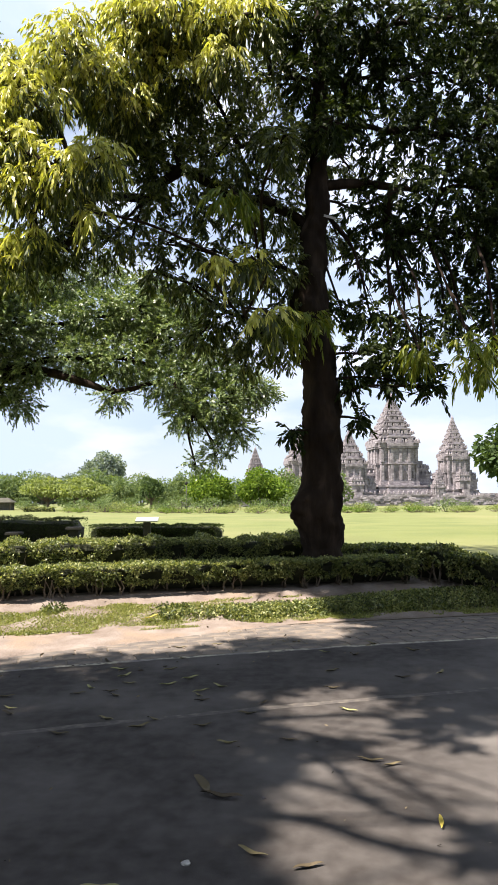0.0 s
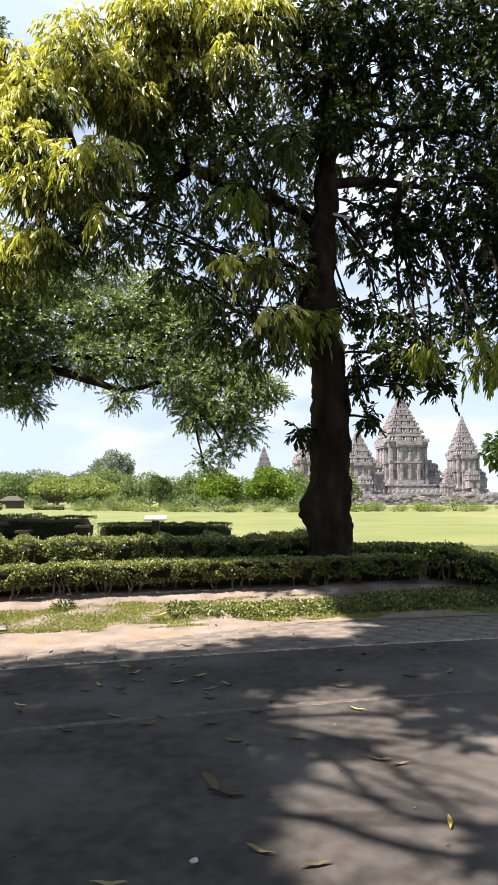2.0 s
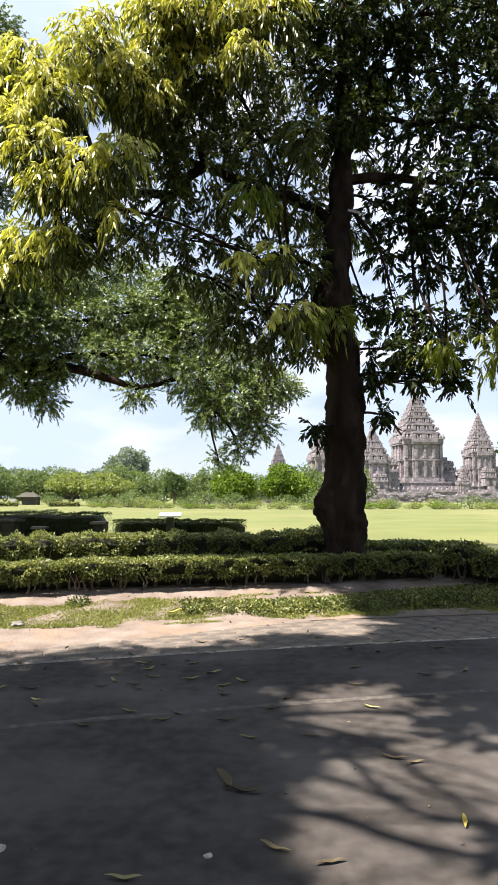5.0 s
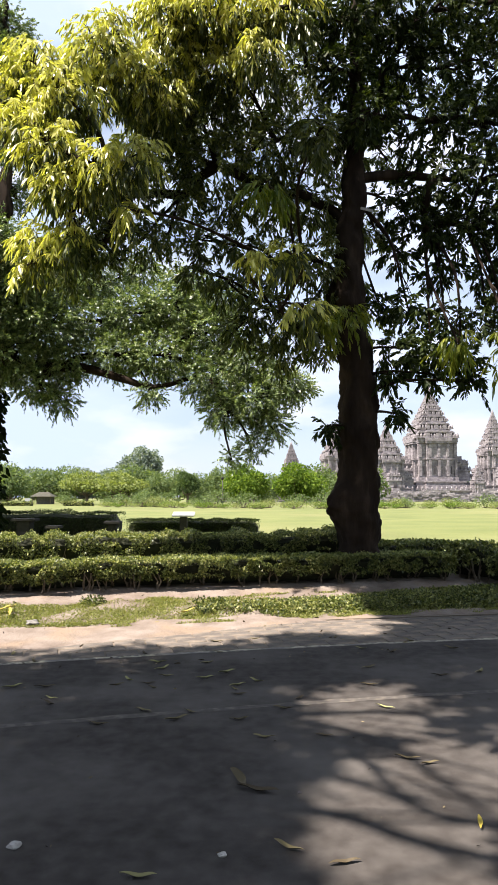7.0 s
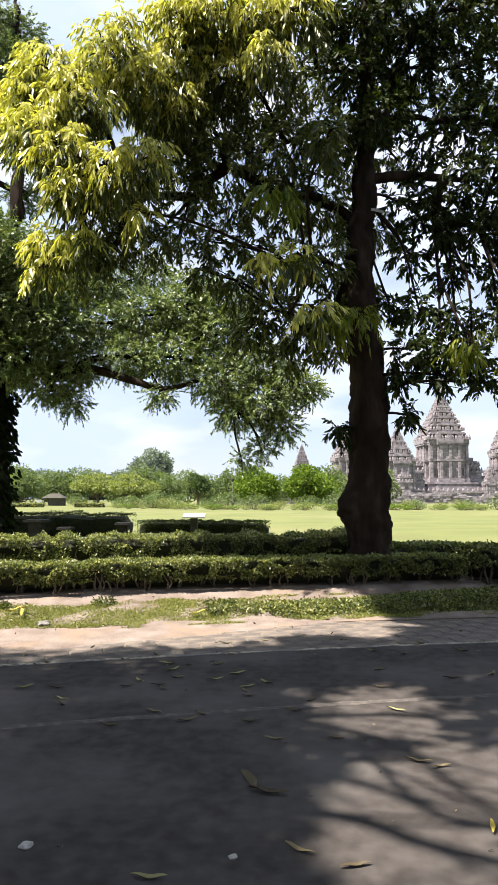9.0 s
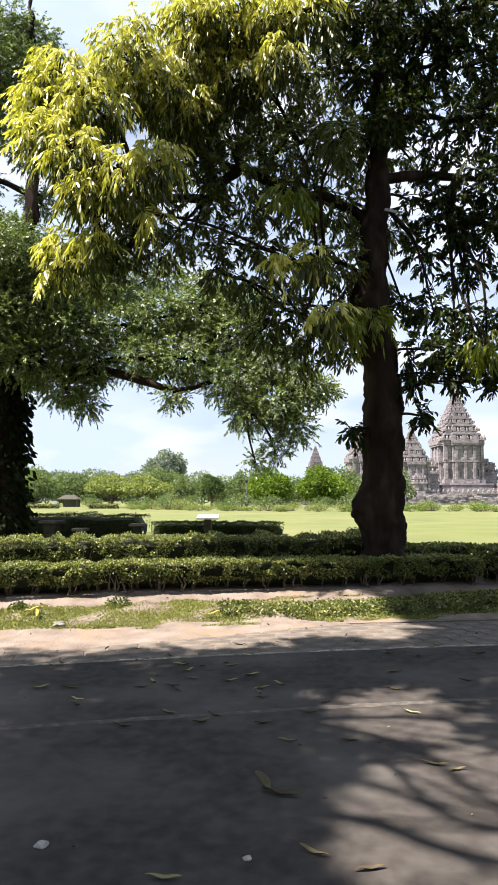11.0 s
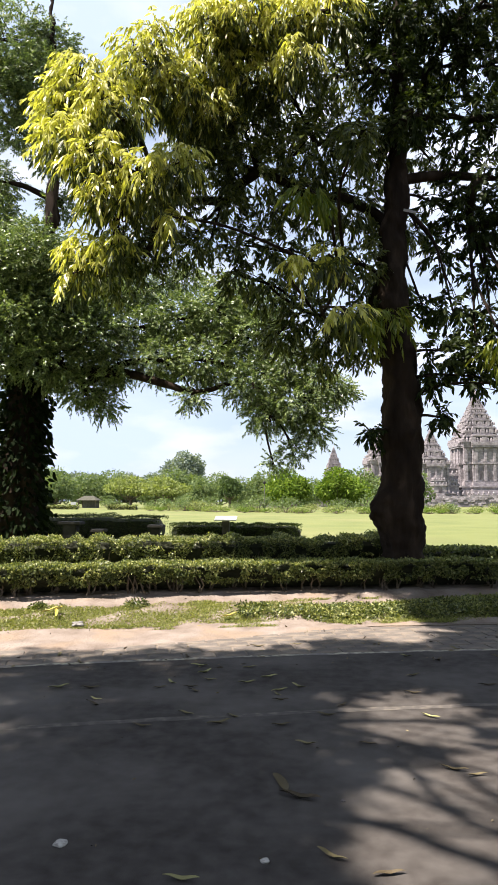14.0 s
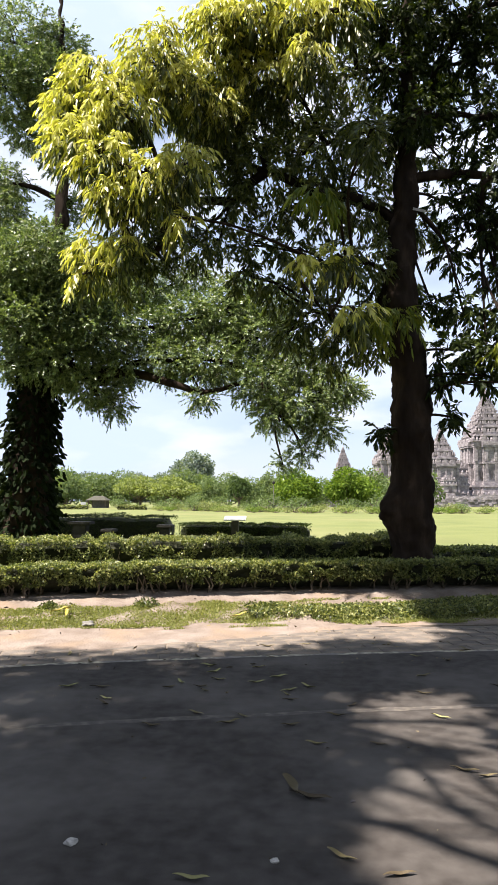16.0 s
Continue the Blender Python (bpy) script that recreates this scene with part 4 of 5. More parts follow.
def spire(ob, w, z0, z1, tiers, rat):
    """Receding roof storeys, each with mouldings and a row of finials, and a crowning finial."""
    h_all = z1 - z0
    hs = [0.86 ** i for i in range(tiers)]
    tot = sum(hs) / 0.87
    z = z0
    for i in range(tiers):
        s = (z - z0) / h_all
        wi = w * (1 - s) ** 1.1
        h = hs[i] / tot * h_all
        bm = bmesh.new()
        redented(bm, wi * 0.86, z, z + h * 0.58)
        redented(bm, wi * 0.95, z + h * 0.58, z + h * 0.72)
        redented(bm, wi * 0.90, z + h * 0.72, z + h * 0.82)
        redented(bm, wi * 0.78, z + h * 0.82, z + h)
        k = max(3, rat - i)
        for x, y in rim(wi * 0.92, k):
            ratna(bm, x, y, z, wi * 0.034, h * 0.55)
        for a in range(4):
            for q in (-0.24, 0.0, 0.24):
                c, s_ = math.cos(a * math.pi / 2), math.sin(a * math.pi / 2)
                px, py = q * wi, -wi * 0.44
                bx, by = px * c - py * s_, px * s_ + py * c
                box(bm, bx - wi * 0.05, by - wi * 0.05, z, bx + wi * 0.05, by + wi * 0.05, z + h * 0.5)
        tier = part("roof_tier", bm, M_STONE, ob)
        # dark slabs set on the faces as the shade of niches
        bm = bmesh.new()
        for a in range(4):
            for q in (-0.36, -0.12, 0.12, 0.36):
                c, s_ = math.cos(a * math.pi / 2), math.sin(a * math.pi / 2)
                px, py = q * wi, -wi * (0.432 if abs(q) < 0.3 else 0.372)
                bx, by = px * c - py * s_, px * s_ + py * c
                box(bm, bx - wi * 0.045, by - wi * 0.008, z + h * 0.08, bx + wi * 0.045, by + wi * 0.008, z + h * 0.5, a * math.pi / 2)
        tagged(part("niche_shade", bm, M_DARK, tier), kind="stuff")
        z += h
    bm = bmesh.new()
    left = z1 - z
    ratna(bm, 0, 0, z - left * 0.05, w * 0.07, left * 1.12)
    part("finial", bm, M_STONE, ob)


def candi(label, x, d, H, turn=0.0, porches=True, tiers=5, name="stone_temple", front=0, slim=0.87):
    """A tall Hindu temple of dark stone: terrace, walled base, niched body, receding tiers."""
    ob = empty(name, (x, d, 0.25))
    W = 0.43 * H * slim
    bm = bmesh.new()
    for k, (w, a, b) in enumerate(((1.75, -0.02, 0.05), (1.68, 0.05, 0.075), (1.74, 0.075, 0.088), (1.35, 0.088, 0.13), (1.27, 0.13, 0.15), (1.33, 0.15, 0.165))):
        redented(bm, W * w, H * a, H * b)
    for px, py in rim(W * 1.70, 17):
        ratna(bm, px, py, H * 0.088, H * 0.010, H * 0.03)
    for px, py in rim(W * 1.28, 15):
        box(bm, px - H * 0.009, py - H * 0.009, H * 0.093, px + H * 0.009, py + H * 0.009, H * 0.128)
    part("terrace", bm, M_STONE, ob)
    bm = bmesh.new()
    redented(bm, W * 1.04, H * 0.165, H * 0.20)
    redented(bm, W * 0.94, H * 0.20, H * 0.345)
    redented(bm, W * 0.99, H * 0.345, H * 0.36)
    redented(bm, W * 0.94, H * 0.36, H * 0.485)
    redented(bm, W * 1.02, H * 0.485, H * 0.50)
    redented(bm, W * 1.04, H * 0.50, H * 0.53)
    for a in range(4):
        c, s = math.cos(a * math.pi / 2), math.sin(a * math.pi / 2)
        for q in (-0.42, -0.21, 0.0, 0.21, 0.42):
            dep = -0.495 if abs(q) < 0.3 else -0.435
            for zz in (0.205, 0.365):
                px, py = q * W * 0.94, dep * W * 0.94
                bx, by = px * c - py * s, px * s + py * c
                box(bm, bx - W * 0.028, by - W * 0.028, H * zz, bx + W * 0.028, by + W * 0.028, H * (zz + (0.135 if zz < 0.3 else 0.115)))
    part("body", bm, M_STONE, ob)
    # shade of the body's niches, drawn as thin dark slabs
    bm = bmesh.new()
    for a in range(4):
        c, s = math.cos(a * math.pi / 2), math.sin(a * math.pi / 2)
        for q in (-0.315, -0.105, 0.105, 0.315):
            px, py = q * W * 0.94, (-0.475 if abs(q) < 0.2 else -0.41) * W
            bx, by = px * c - py * s, px * s + py * c
            box(bm, bx - W * 0.02, by - W * 0.012, H * 0.225, bx + W * 0.02, by + W * 0.012, H * 0.29, a * math.pi / 2)
    tagged(part("niche_shade", bm, M_DARK, ob), kind="stuff")
    if porches:
        for a in range(front, 4):
            c, s = math.cos(a * math.pi / 2), math.sin(a * math.pi / 2)
            px, py = 0.0, -W * 0.62
            bx, by = px * c - py * s, px * s + py * c
            bm = bmesh.new()
            for w, z0, z1 in ((0.40, 0.165, 0.25), (0.44, 0.25, 0.265), (0.34, 0.265, 0.31), (0.37, 0.31, 0.32), (0.26, 0.32, 0.355), (0.15, 0.355, 0.385)):
                box(bm, bx - W * w / 2, by - W * w / 2, H * z0, bx + W * w / 2, by + W * w / 2, H * z1)
            for w, zz in ((0.40, 0.265), (0.32, 0.32)):
                for qx, qy in rim(W * w, 5):
                    ratna(bm, bx + qx, by + qy, H * zz, W * 0.025, H * 0.035)
            # stairway down from the porch
            for i in range(6):
                k = 0.80 + 0.05 * i
                sx, sy = -(-W * k) * s, (-W * k) * c
                box(bm, sx - W * 0.12, sy - W * 0.12, 0, sx + W * 0.12, sy + W * 0.12, H * (0.16 - 0.027 * i))
            porch = part("porch", bm, M_STONE, ob)
            # dark slab standing in for the shade within the door opening
            bm = bmesh.new()
            k = W * 0.62 + W * 0.205
            dx, dy = k * s, -k * c
            box(bm, dx - W * 0.05, dy - W * 0.012, H * 0.165, dx + W * 0.05, dy + W * 0.012, H * 0.235, a * math.pi / 2)
            part("doorway_shade", bm, M_DARK, porch)
    spire(ob, W * 0.98, H * 0.53, H, tiers, 13)
    ob.matrix_basis = ob.matrix_basis @ Matrix.Rotation(turn, 4, "Z")
    return tagged(ob, label, "temple", group="temple towers")


candi("tallest grey stone temple tower with tiered pointed roof", 79.3, 275, 48.6, 0.10, tiers=8, front=1, slim=0.91)
candi("grey stone temple tower with slender tiered roof", 107.1, 277, 38.8, 0.10, tiers=7, slim=0.70)
candi("grey stone temple tower partly hidden by the tree", 57.6, 262, 30.6, 0.10, slim=0.95)
candi("weathered stone temple tower with tiered roof", 39.4, 262, 33.0, 0.10, slim=1.10)
candi("slim stone temple spire showing above the trees", 21.8, 300, 27.0, 0.10, porches=False, slim=0.72)
candi("small stone shrine with a pointed roof", 94.5, 262, 13.5, 0.10, porches=False, tiers=4, name="stone_shrine")
candi("small far stone shrine with a pointed roof", -11.2, 240, 10.5, 0.10, porches=False, tiers=4, name="stone_shrine")


def ruin_wall(x0, x1, d, h, seed):
    """A long tumbled wall of squared stones."""
    rng = np.random.default_rng(seed)
    ob = empty("ruined_wall", (x0, d, 0.2))
    bm = bmesh.new()
    z = 0.0
    while z < h:
        x = 0.0
        while x < x1 - x0:
            w = rng.uniform(0.7, 1.9)
            top = h * (0.65 + 0.5 * noise.noise(((x + x0) * 0.09, seed, 0)))
            if z < top:
                o = rng.uniform(-0.2, 0.2)
                box(bm, x, -0.6 + o, z, x + w * 0.96, 0.6 + o, z + 0.5, 0, 0.05, rng)
            x += w
        z += 0.52
    part("stonework", bm, M_STONE, ob)
    return tagged(ob, "low tumbled wall of dark temple stones", "wall")


ruin_wall(-14, 42, 170, 4.2, 61)
ruin_wall(44, 105, 185, 4.5, 62)


# ---- board, bench and small things ----
def info_board(x, y):
    g = ground_z(x, y)
    ob = empty("information_board", (x, y, g))
    bm = bmesh.new()
    box(bm, -0.11, -0.09, -0.03, 0.11, 0.09, 0.68)
    bmesh.ops.bevel(bm, geom=bm.edges[:], offset=0.015, segments=1, affect="EDGES")
    part("post", bm, M_POST, ob)
    bm = bmesh.new()
    box(bm, -0.34, -0.24, -0.025, 0.34, 0.24, 0.025)
    bmesh.ops.bevel(bm, geom=bm.edges[:], offset=0.01, segments=2, affect="EDGES")
    p = part("board", bm, M_SIGN, ob, "white slanted board")
    p.matrix_basis = pose(0, 0, 0.73, 12, 0, 0)
    return tagged(ob, "white slanted information board on a dark post", "sign")


info_board(-1.88, 20.2)

hedge("low dark hedge across the far lawn", [(-39.5, 101), (-32.5, 100)], 1.2, 0.55, 900, 17, leaf=0.25, stems=False)
hedge("short dark hedge across the far lawn", [(-27.5, 99), (-22.8, 98.5)], 1.2, 0.6, 700, 18, leaf=0.25, stems=False)


def pavilion(x, y):
    """A small open garden shelter with a hipped roof."""
    ob = empty("garden_pavilion", (x, y, 0.3))
    for px in (-1.6, 1.6):
        for py in (-1.2, 1.2):
            bm = bmesh.new()
            box(bm, px - 0.08, py - 0.08, -0.05, px + 0.08, py + 0.08, 1.5)
            part("post", bm, M_TWIG, ob)
    bm = bmesh.new()
    box(bm, -1.55, 1.12, -0.05, 1.55, 1.18, 1.45)
    part("wall", bm, M_CONCRETE, ob)
    bm = bmesh.new()
    lo = [bm.verts.new(p) for p in ((-2.1, -1.7, 1.45), (2.1, -1.7, 1.45), (2.1, 1.7, 1.45), (-2.1, 1.7, 1.45))]
    hi = [bm.verts.new(p) for p in ((-0.9, 0, 2.3), (0.9, 0, 2.3))]
    for f in ((lo[3], lo[2], lo[1], lo[0]), (lo[0], lo[1], hi[1], hi[0]), (lo[1], lo[2], hi[1]), (lo[2], lo[3], hi[0], hi[1]), (lo[3], lo[0], hi[0])):
        bm.faces.new(f)
    part("roof", bm, M_ROOF, ob)
    return tagged(ob, "small garden pavilion with a mossy hipped roof", "pavilion")


pavilion(-37.6, 122)


def notice(x, y):
    ob = empty("notice_board", (x, y, 0.3))
    for nm, a, mt in (("post", (-0.05, -0.05, -0.05, 0.05, 0.05, 0.5), M_OLD), ("panel", (-0.45, -0.04, 0.45, 0.45, 0.04, 1.15), M_SIGN)):
        bm = bmesh.new()
        box(bm, *a)
        part(nm, bm, mt, ob)
    return tagged(ob, "small white notice board on the far lawn", "sign")


notice(-36.6, 110)


def garden_lamp(x, y, h):
    ob = empty("lamp_post", (x, y, 0.3))
    bm = bmesh.new()
    tube(bm, [(0, 0, -0.1), (0, 0, h * 0.5), (0, 0, h)], [0.07, 0.055, 0.045], 8)
    part("pole", bm, M_CONCRETE, ob)
    bm = bmesh.new()
    tube(bm, [(0, 0, h), (0, 0, h + 0.12), (0, 0, h + 0.3), (0, 0, h + 0.42)], [0.08, 0.17, 0.17, 0.05], 10)
    part("lantern", bm, M_OLD, ob)
    return tagged(ob, "slender grey garden lamp post", "lamp post")


garden_lamp(-2.7, 80, 3.4)

FALLEN = [
    (-1.68, 5.64), (-1.55, 5.33), (-1.51, 5.19), (-1.09, 5.69), (-1.02, 5.85), (-0.76, 5.03), (-0.83, 5.73), (-0.77, 5.61), (-0.76, 6.22), (-0.84,
    6.45), (-0.70, 5.97), (-1.02, 6.79), (-0.36, 6.43), (-0.35, 5.90), (-0.17, 6.09), (-0.32, 7.34), (0.12, 7.48), (-0.27, 6.86), (0.10, 5.80),
    (-0.06, 5.68), (-0.08, 5.56), (-0.05, 5.42), (-0.04, 4.82), (0.30, 5.06), (0.44, 5.31), (0.13, 4.47), (0.54, 4.50), (-0.49, 4.83), (-0.40, 4.99),
    (-1.04, 4.73), (-0.01, 3.82), (0.07, 3.68), (0.20, 3.10), (0.44, 2.98), (-0.45, 2.88), (1.11, 4.04), (1.00, 4.11), (1.24, 7.01),
    (1.54, 6.86), (2.19, 7.01), (1.17, 6.24), (1.06, 5.68), (1.76, 5.96), (2.17, 6.09), (1.84, 7.36), (1.07, 5.08), (-2.05, 6.49), (-2.36, 6.79),
    (-1.96, 5.64),
]


def fallen_leaf(seed, length):
    """A curled dry leaf with a midrib and a short stalk."""
    rng = np.random.default_rng(seed)
    bm = bmesh.new()
    n = 8
    curl, twist, bend = rng.uniform(0.2, 0.9), rng.uniform(-0.7, 0.7), rng.uniform(-0.35, 0.35)
    prev = None
    for i in range(n + 1):
        s = i / n
        w = length * 0.08 * math.sin(math.pi * min(1, s * 0.97 + 0.03)) ** 0.8 + 0.001
        x, y = (s - 0.5) * length, bend * length * (s - 0.5) ** 2 * 4 * 0.3
        z = 0.006 + curl * length * 0.35 * (s - 0.5) ** 2 + 0.004 * math.sin(9 * s)
        tw = twist * (s - 0.5) * 2
        up = w * 0.7
        row = [bm.verts.new((x, y - w * math.cos(tw), z + up * abs(math.cos(tw)) + w * math.sin(tw) * 0.5)), bm.verts.new((x, y, z)),
               bm.verts.new((x, y + w * math.cos(tw), z + up * abs(math.cos(tw)) - w * math.sin(tw) * 0.5))]
        if prev:
            bm.faces.new((prev[0], row[0], row[1], prev[1]))
            bm.faces.new((prev[1], row[1], row[2], prev[2]))
        prev = row
    low = min(v.co.z for v in bm.verts)
    for v in bm.verts:
        v.co.z -= low - 0.001
    me = bpy.data.meshes.new("fallen_leaf")
    bm.to_mesh(me)
    bm.free()
    for p in me.polygons:
        p.use_smooth = True
    return me


leaf_kinds = [fallen_leaf(80 + i, 0.15) for i in range(7)]
for me in leaf_kinds:
    me.materials.append(M_FALLEN)
for i, (x, y) in enumerate(FALLEN):
    ob = new("fallen_leaf", leaf_kinds[i % 7])
    sc = random.uniform(0.8, 1.3) * (1.5 if 3.6 < y < 3.9 and x < 0.2 else 1.0)
    ob.matrix_basis = Matrix.Translation((x, y, ground_z(x, y) + 0.004 if y > edge_y(x) else 0.002)) @ Matrix.Rotation(random.gauss(0, 0.5), 4, "Z") @ Matrix.Rotation(0.5 if 3.75 < y < 3.9 and x < 0.2 else 0.0, 4, "X") @ Matrix.Diagonal((sc, sc, sc, 1))
    tagged(ob, "curled dry olive-brown leaf lying on the asphalt", "leaf", "fallen leaves")


for x, y, a in ((-3.06, 8.36, 0.5), (-2.94, 8.30, 1.9), (-2.98, 8.42, -0.6), (-0.75, 8.62, 0.2), (1.16, 3.32, 1.3)):
    me = leaf_kinds[3].copy()
    me.materials.clear()
    me.materials.append(M_FALLEN_Y)
    ob = new("yellow_leaf", me)
    on_verge = y > edge_y(x)
    ob.matrix_basis = Matrix.Translation((x, y, ground_z(x, y) + 0.06 if on_verge else 0.003)) @ Matrix.Rotation(a, 4, "Z") @ Matrix.Rotation(-0.25 if on_verge else 0.0, 4, "Y") @ (Matrix.Scale(1.55, 4) if on_verge else Matrix.Scale(0.95, 4))
    tagged(ob, "fresh bright yellow leaf lying on the ground", "leaf", "fallen leaves")


def pebble(name, label, x, y, z, size, mat, seed, cat="stone"):
    bm = bmesh.new()
    bmesh.ops.create_icosphere(bm, subdivisions=3, radius=size)
    for v in bm.verts:
        v.co *= 1 + 0.5 * noise.noise(v.co / size * 1.1 + Vector((seed, 0, 0))) + 0.2 * noise.noise(v.co / size * 3 + Vector((0, seed, 0)))
        v.co.z *= 0.45
    ob = part(name, bm, mat, None, label)
    ob.location = (x, y, z + size * 0.28)
    return tagged(ob, label, cat)


pebble("rock", "grey rock half sunk in the verge grass", -2.60, 8.14, ground_z(-2.60, 8.14), 0.075, M_CONCRETE, 3)
pebble("pebble", "pale flat pebble lying on the asphalt", -1.06, 3.13, 0.0, 0.028, M_PEBBLE, 5)
pebble("pebble", "white crushed pebble lying on the asphalt", -0.10, 3.05, 0.0, 0.018, M_PEBBLE, 8)
pebble("pebble", "small dark pebble lying on the asphalt", 0.30, 3.66, 0.0, 0.012, M_DARK, 9)


def weed(x, y, size, seed):
    """A low leafy weed tuft."""
    rng = np.random.default_rng(seed)
    n = 260
    d = ball(rng, n)
    d[:, 2] = np.abs(d[:, 2])
    P = d * size * (0.15 + 0.75 * rng.random(n))[:, None] * np.array((1, 1, 0.6))
    ob = leaf_mesh("weed", P, d + rng.normal(size=(n, 3)) * 0.5, rng.uniform(0.03, 0.07, n), rng.uniform(0.012, 0.025, n), 0.5, rng, M_LEAF_M)
    y -= 0.1
    ob.location = (x, y, ground_z(x, y))
    return tagged(ob, "low dark green weed on the verge", "weed", "verge weeds", kind="stuff")


for i, (x, y, s) in enumerate(((-2.05, 9.0, 0.2), (-0.55, 9.05, 0.24), (-0.35, 9.2, 0.16), (0.35, 9.0, 0.2), (2.9, 9.75, 0.14), (1.1, 9.15, 0.15), (-3.3, 8.7, 0.12))):
    weed(x, y, s, 300 + i)


def tree_tag():
    """Small pale plate nailed to the trunk."""
    bm = bmesh.new()
    box(bm, -0.11, -0.008, -0.02, 0.11, 0.008, 0.02)
    bmesh.ops.bevel(bm, geom=bm.edges[:], offset=0.003, segments=1, affect="EDGES")
    ob = part("tree_tag", bm, M_SIGN)
    ob.matrix_basis = pose(2.06, 10.51, 6.42, 25, 8, 12)
    return tagged(ob, "small pale plate fixed to the trunk", "plate")


tree_tag()


def stone_seat(name, x, y, w, h, label):
    """A squat concrete garden seat: slab on a thick foot."""
    ob = empty(name, (x, y, ground_z(x, y)))
    for nm, a in (("slab", (-w / 2, -0.28, h - 0.09, w / 2, 0.28, h)), ("foot", (-w * 0.28, -0.2, -0.03, w * 0.28, 0.2, h - 0.09))):
        bm = bmesh.new()
        box(bm, *a)
        bmesh.ops.bevel(bm, geom=bm.edges[:], offset=0.02, segments=2, affect="EDGES")
        part(nm, bm, M_OLD, ob)
    return tagged(ob, label, name.split("_")[-1], "garden furniture")


stone_seat("garden_table", -6.9, 20.6, 0.75, 0.6, "dark concrete garden table beside the hedge")
stone_seat("garden_stool", -7.9, 20.4, 0.42, 0.38, "squat concrete garden stool beside the table")
stone_seat("garden_stool", -5.9, 20.3, 0.42, 0.38, "squat concrete garden stool beside the table")
stone_seat("garden_stool", -4.2, 20.9, 0.5, 0.5, "squat concrete garden stool at the hedge's end")


# ---- grass on the verge ----
def verge_grass(n, seed):
    rng = np.random.default_rng(seed)
    pts = []
    while len(pts) < n:
        x, u = rng.uniform(-6.0, 6.5), rng.uniform(0.04, 1.1)
        top = 1.02 + 0.16 * max(0.0, min(1.0, (x - 2.0) / 1.6)) - 0.25 * max(0.0, 1 - abs(x - 1.0) / 1.2)
        k = noise.noise((x * 0.9, u * 1.8, 2)) + 0.5 * noise.noise((x * 3, u * 4, 7))
        edge = max(0.0, min(1, (u - (0.16 if x < 1 else 0.1)) * 3.6)) * max(0.0, min(1, (top - u) * 6))
        if 0.8 * k + 0.95 > 1.08 - edge * 0.95:
            pts.append((x, edge_y(x) + u, rise(u) - 0.005))
    P = np.array(pts)
    D = rng.normal(size=P.shape) * 0.7 + np.array((0, 0, 0.8))
    ob = leaf_mesh("verge_grass", P, D, rng.uniform(0.025, 0.065, n), rng.uniform(0.006, 0.014, n), 0.6, rng, M_GRASS, simple=True)
    return tagged(ob, "short patchy green grass on the soil verge", "grass", kind="stuff")


verge_grass(120000, 91)


def ground_cover(n, seed):
    """Thick low leafy cover on the bank in the tree's shade."""
    rng = np.random.default_rng(seed)
    pts = []
    while len(pts) < n:
        x, u = rng.uniform(-0.6, 7.0), rng.uniform(0.2, 1.2)
        top = 0.78 + 0.40 * max(0.0, min(1.0, (x - 1.2) / 2.4))
        mid = 1 - abs(u - 0.2 - (top - 0.2) / 2) / ((top - 0.2) / 2)
        if mid > 0 and mid * 1.6 + 0.7 * noise.noise((x * 2.4, u * 5, 1)) > rng.random() * 0.9 + 1.1 * max(0.0, 0.9 - x) / 1.5:
            pts.append((x, edge_y(x) + u, rise(u) + rng.random() * 0.11 * min(1.0, mid * 1.8)))
    P = np.array(pts)
    D = rng.normal(size=P.shape) * 0.8 + np.array((0, -0.25, 0.6))
    ob = leaf_mesh("ground_cover", P, D, rng.uniform(0.03, 0.07, n), rng.uniform(0.014, 0.028, n), 0.5, rng, M_LEAF_H, simple=True)
    return tagged(ob, "thick low green leafy cover on the shaded bank", "ground cover", kind="stuff")


ground_cover(30000, 93)


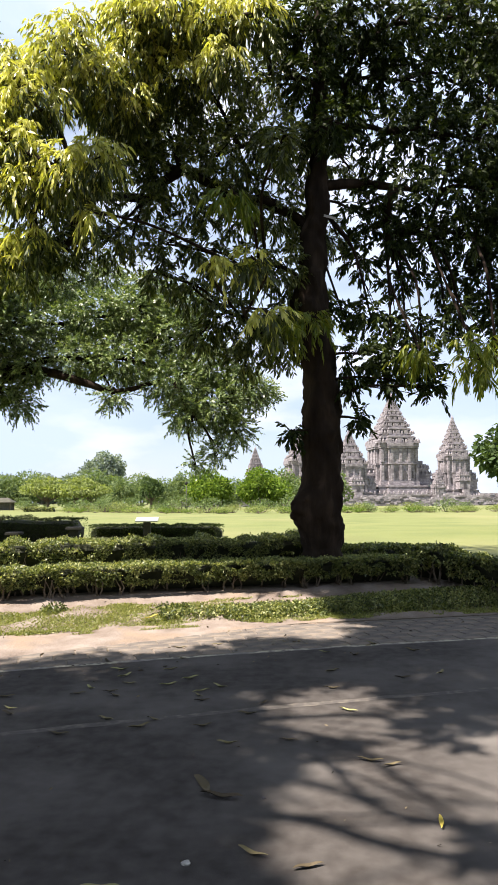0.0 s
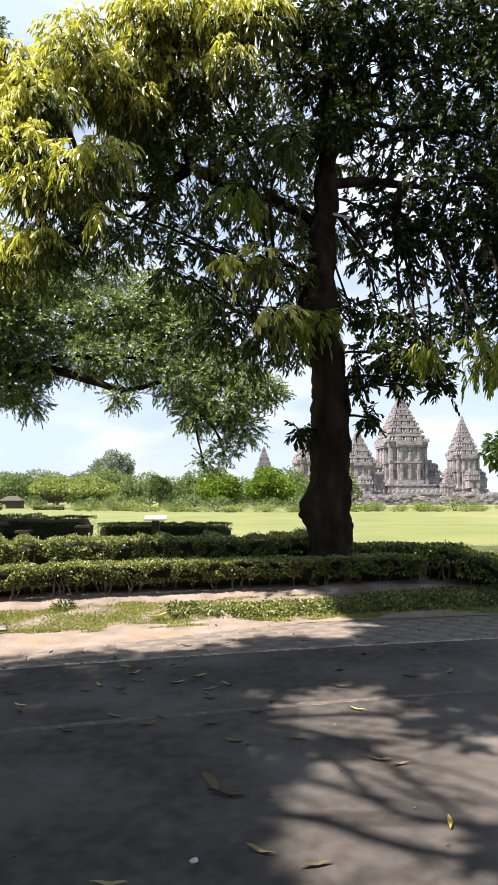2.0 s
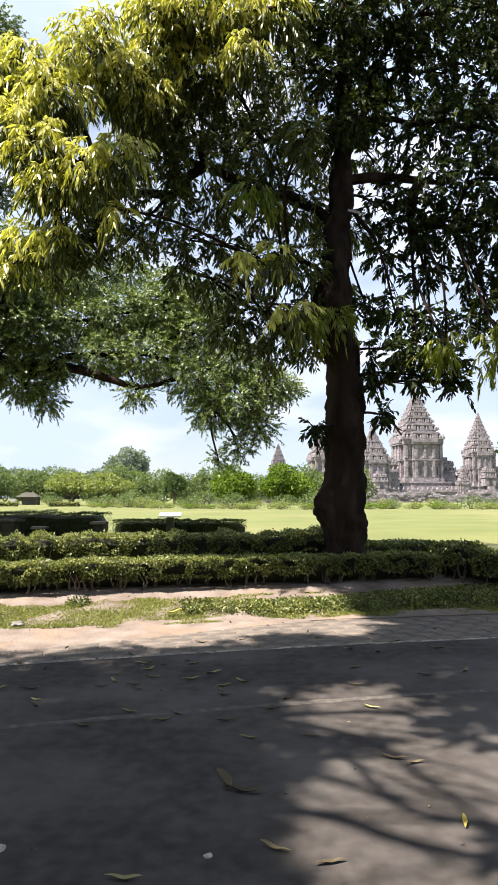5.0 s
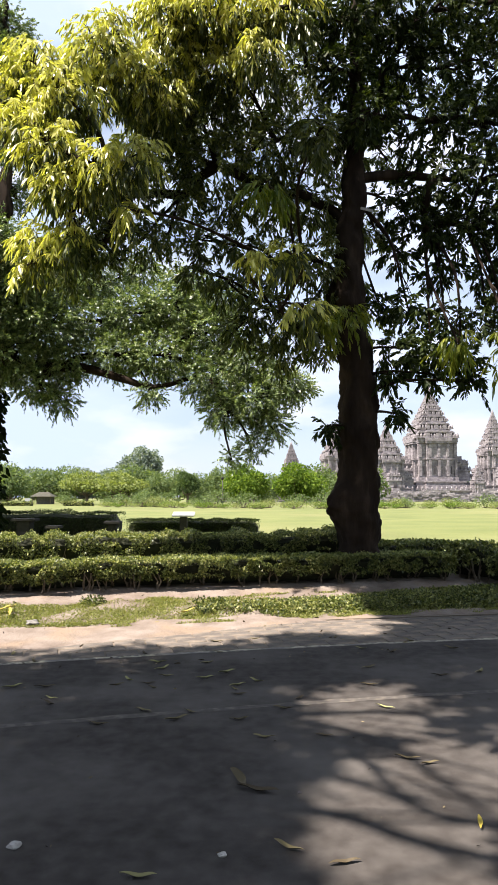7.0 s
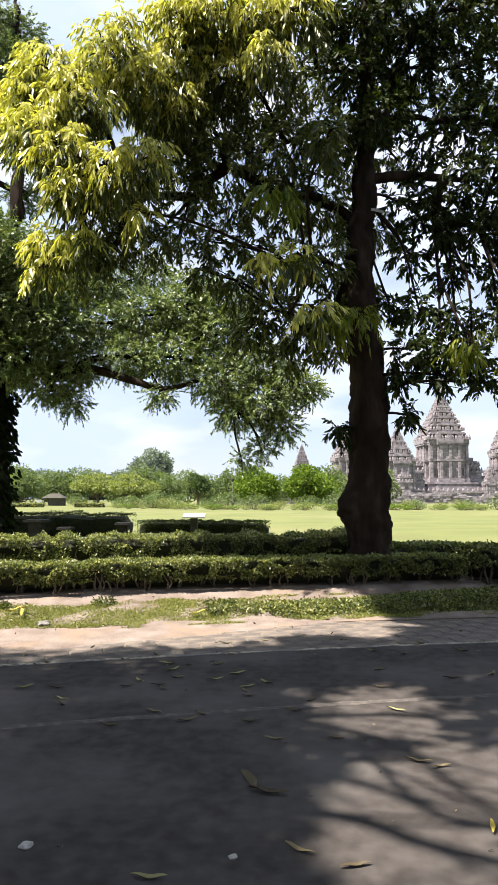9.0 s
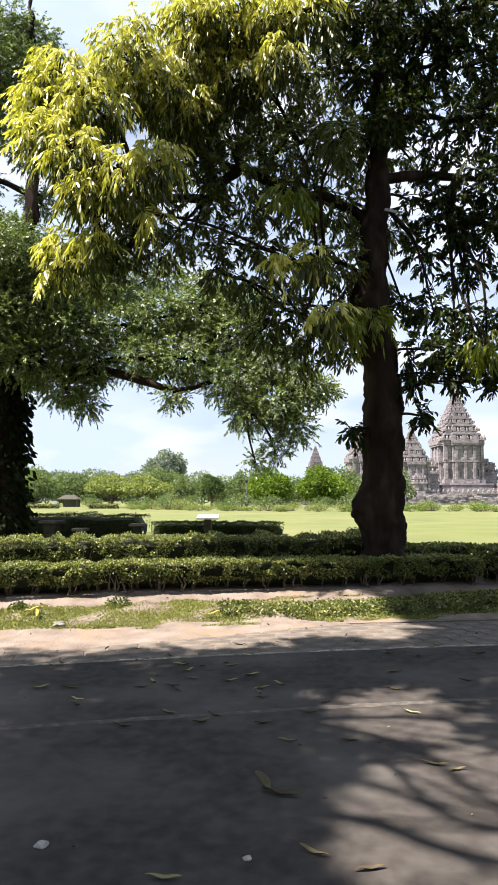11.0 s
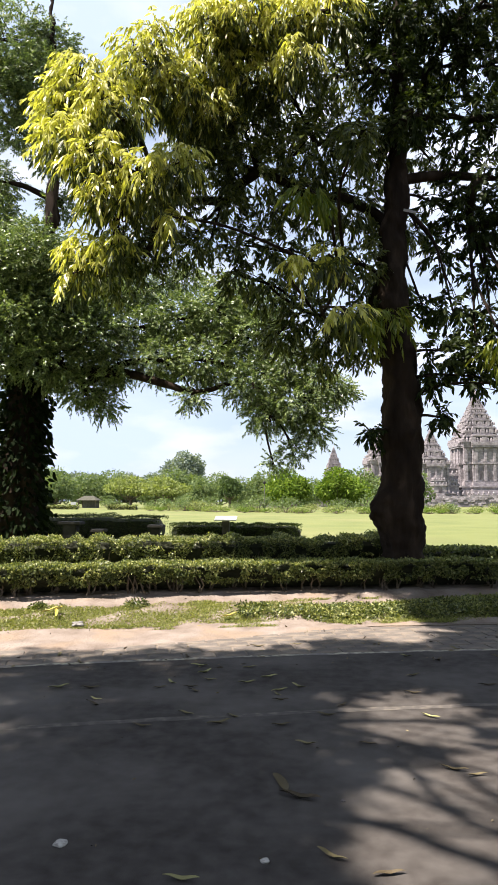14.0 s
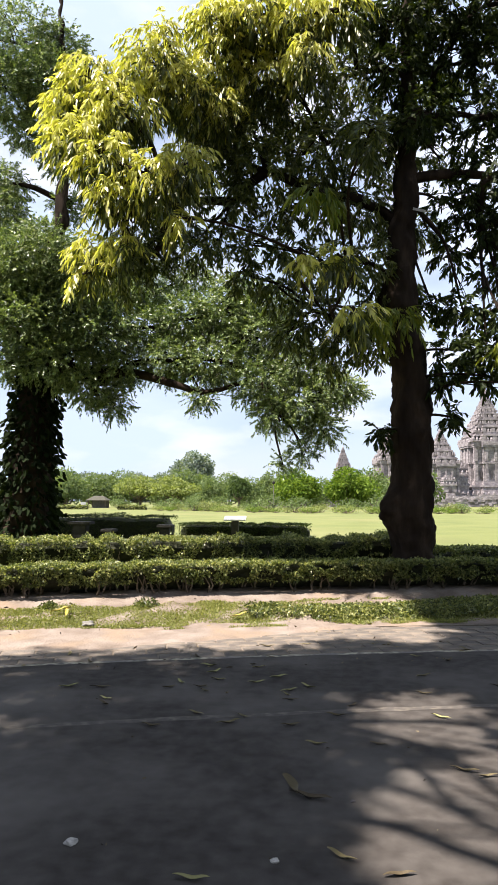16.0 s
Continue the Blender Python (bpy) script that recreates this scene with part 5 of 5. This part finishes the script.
def leaf_litter(n, seed):
    """Crumbs of dead leaf strewn over the verge and the road's edge."""
    rng = np.random.default_rng(seed)
    P = np.empty((n, 3))
    for i in range(n):
        x, u = rng.uniform(-5, 5.5), (rng.uniform(-1.9, 1.5) if i % 3 else rng.uniform(-6.0, -1.5))
        P[i] = (x, edge_y(x) + u, (rise(u) + 0.012) if u > 0 else 0.006)
    D = rng.normal(size=(n, 3)) * np.array((1.0, 0.6, 0.12))
    L = np.where(np.arange(n) % 3 == 0, rng.uniform(0.012, 0.035, n), rng.uniform(0.02, 0.075, n))
    ob = leaf_mesh("leaf_litter", P, D, L, L * 0.3, 0.0, rng, M_LITTER)
    return tagged(ob, "scattered crumbs of dry brown leaf", "litter", kind="stuff")


leaf_litter(420, 95)


# ---- pavers between the road's line and the verge ----
pavement = tagged(strip("pavement", -1.42, -0.06, -0.004, -16, 16, M_JOINT, 0.4), "dusty paved strip along the road's edge", "pavement", kind="structure")
bm = bmesh.new()
prev = None
for i in range(150):
    x = -9.0 + 0.072 * i
    reach = (0.86 + 0.35 * noise.noise((x * 1.1, 0, 4)) + 0.14 * noise.noise((x * 4, 0, 6))) * min(1.0, max(0.08, (1.3 - x) / 2.8))
    row = [bm.verts.new((x, edge_y(x) + 0.03 - reach * k, z + 0.004 * noise.noise((x * 5, k * 5, 0)))) for k, z in ((0, 0.022), (0.4, 0.016), (0.8, 0.011), (1.0, 0.0))]
    if prev:
        for k in range(3):
            bm.faces.new((prev[k], prev[k + 1], row[k + 1], row[k]))
    prev = row
tagged(part("sand_drift", bm, M_SOIL, None, smooth=True), "pale sand washed over the paved strip", "sand", kind="structure")
bm = bmesh.new()
box(bm, -0.163, -0.107, -0.03, 0.163, 0.107, 0.004)
bmesh.ops.bevel(bm, geom=[e for e in bm.edges if min(v.co.z for v in e.verts) > 0], offset=0.006, segments=1, affect="EDGES")
paver = bpy.data.meshes.new("paver")
bm.to_mesh(paver)
bm.free()
paver.materials.append(M_PAVER)
for r in range(6):
    off = -1.30 + 0.222 * r
    for i in range(44):
        x = -5.6 + 0.334 * i + (0.167 if r % 2 else 0)
        ob = new("paver", paver)
        ob.parent = pavement
        a = math.atan(0.215 - 0.022 * max(-9, min(9, x)))
        ob.matrix_basis = Matrix.Translation((x, edge_y(x) + off, random.uniform(-0.002, 0.002))) @ Matrix.Rotation(a + random.uniform(-0.012, 0.012), 4, "Z")
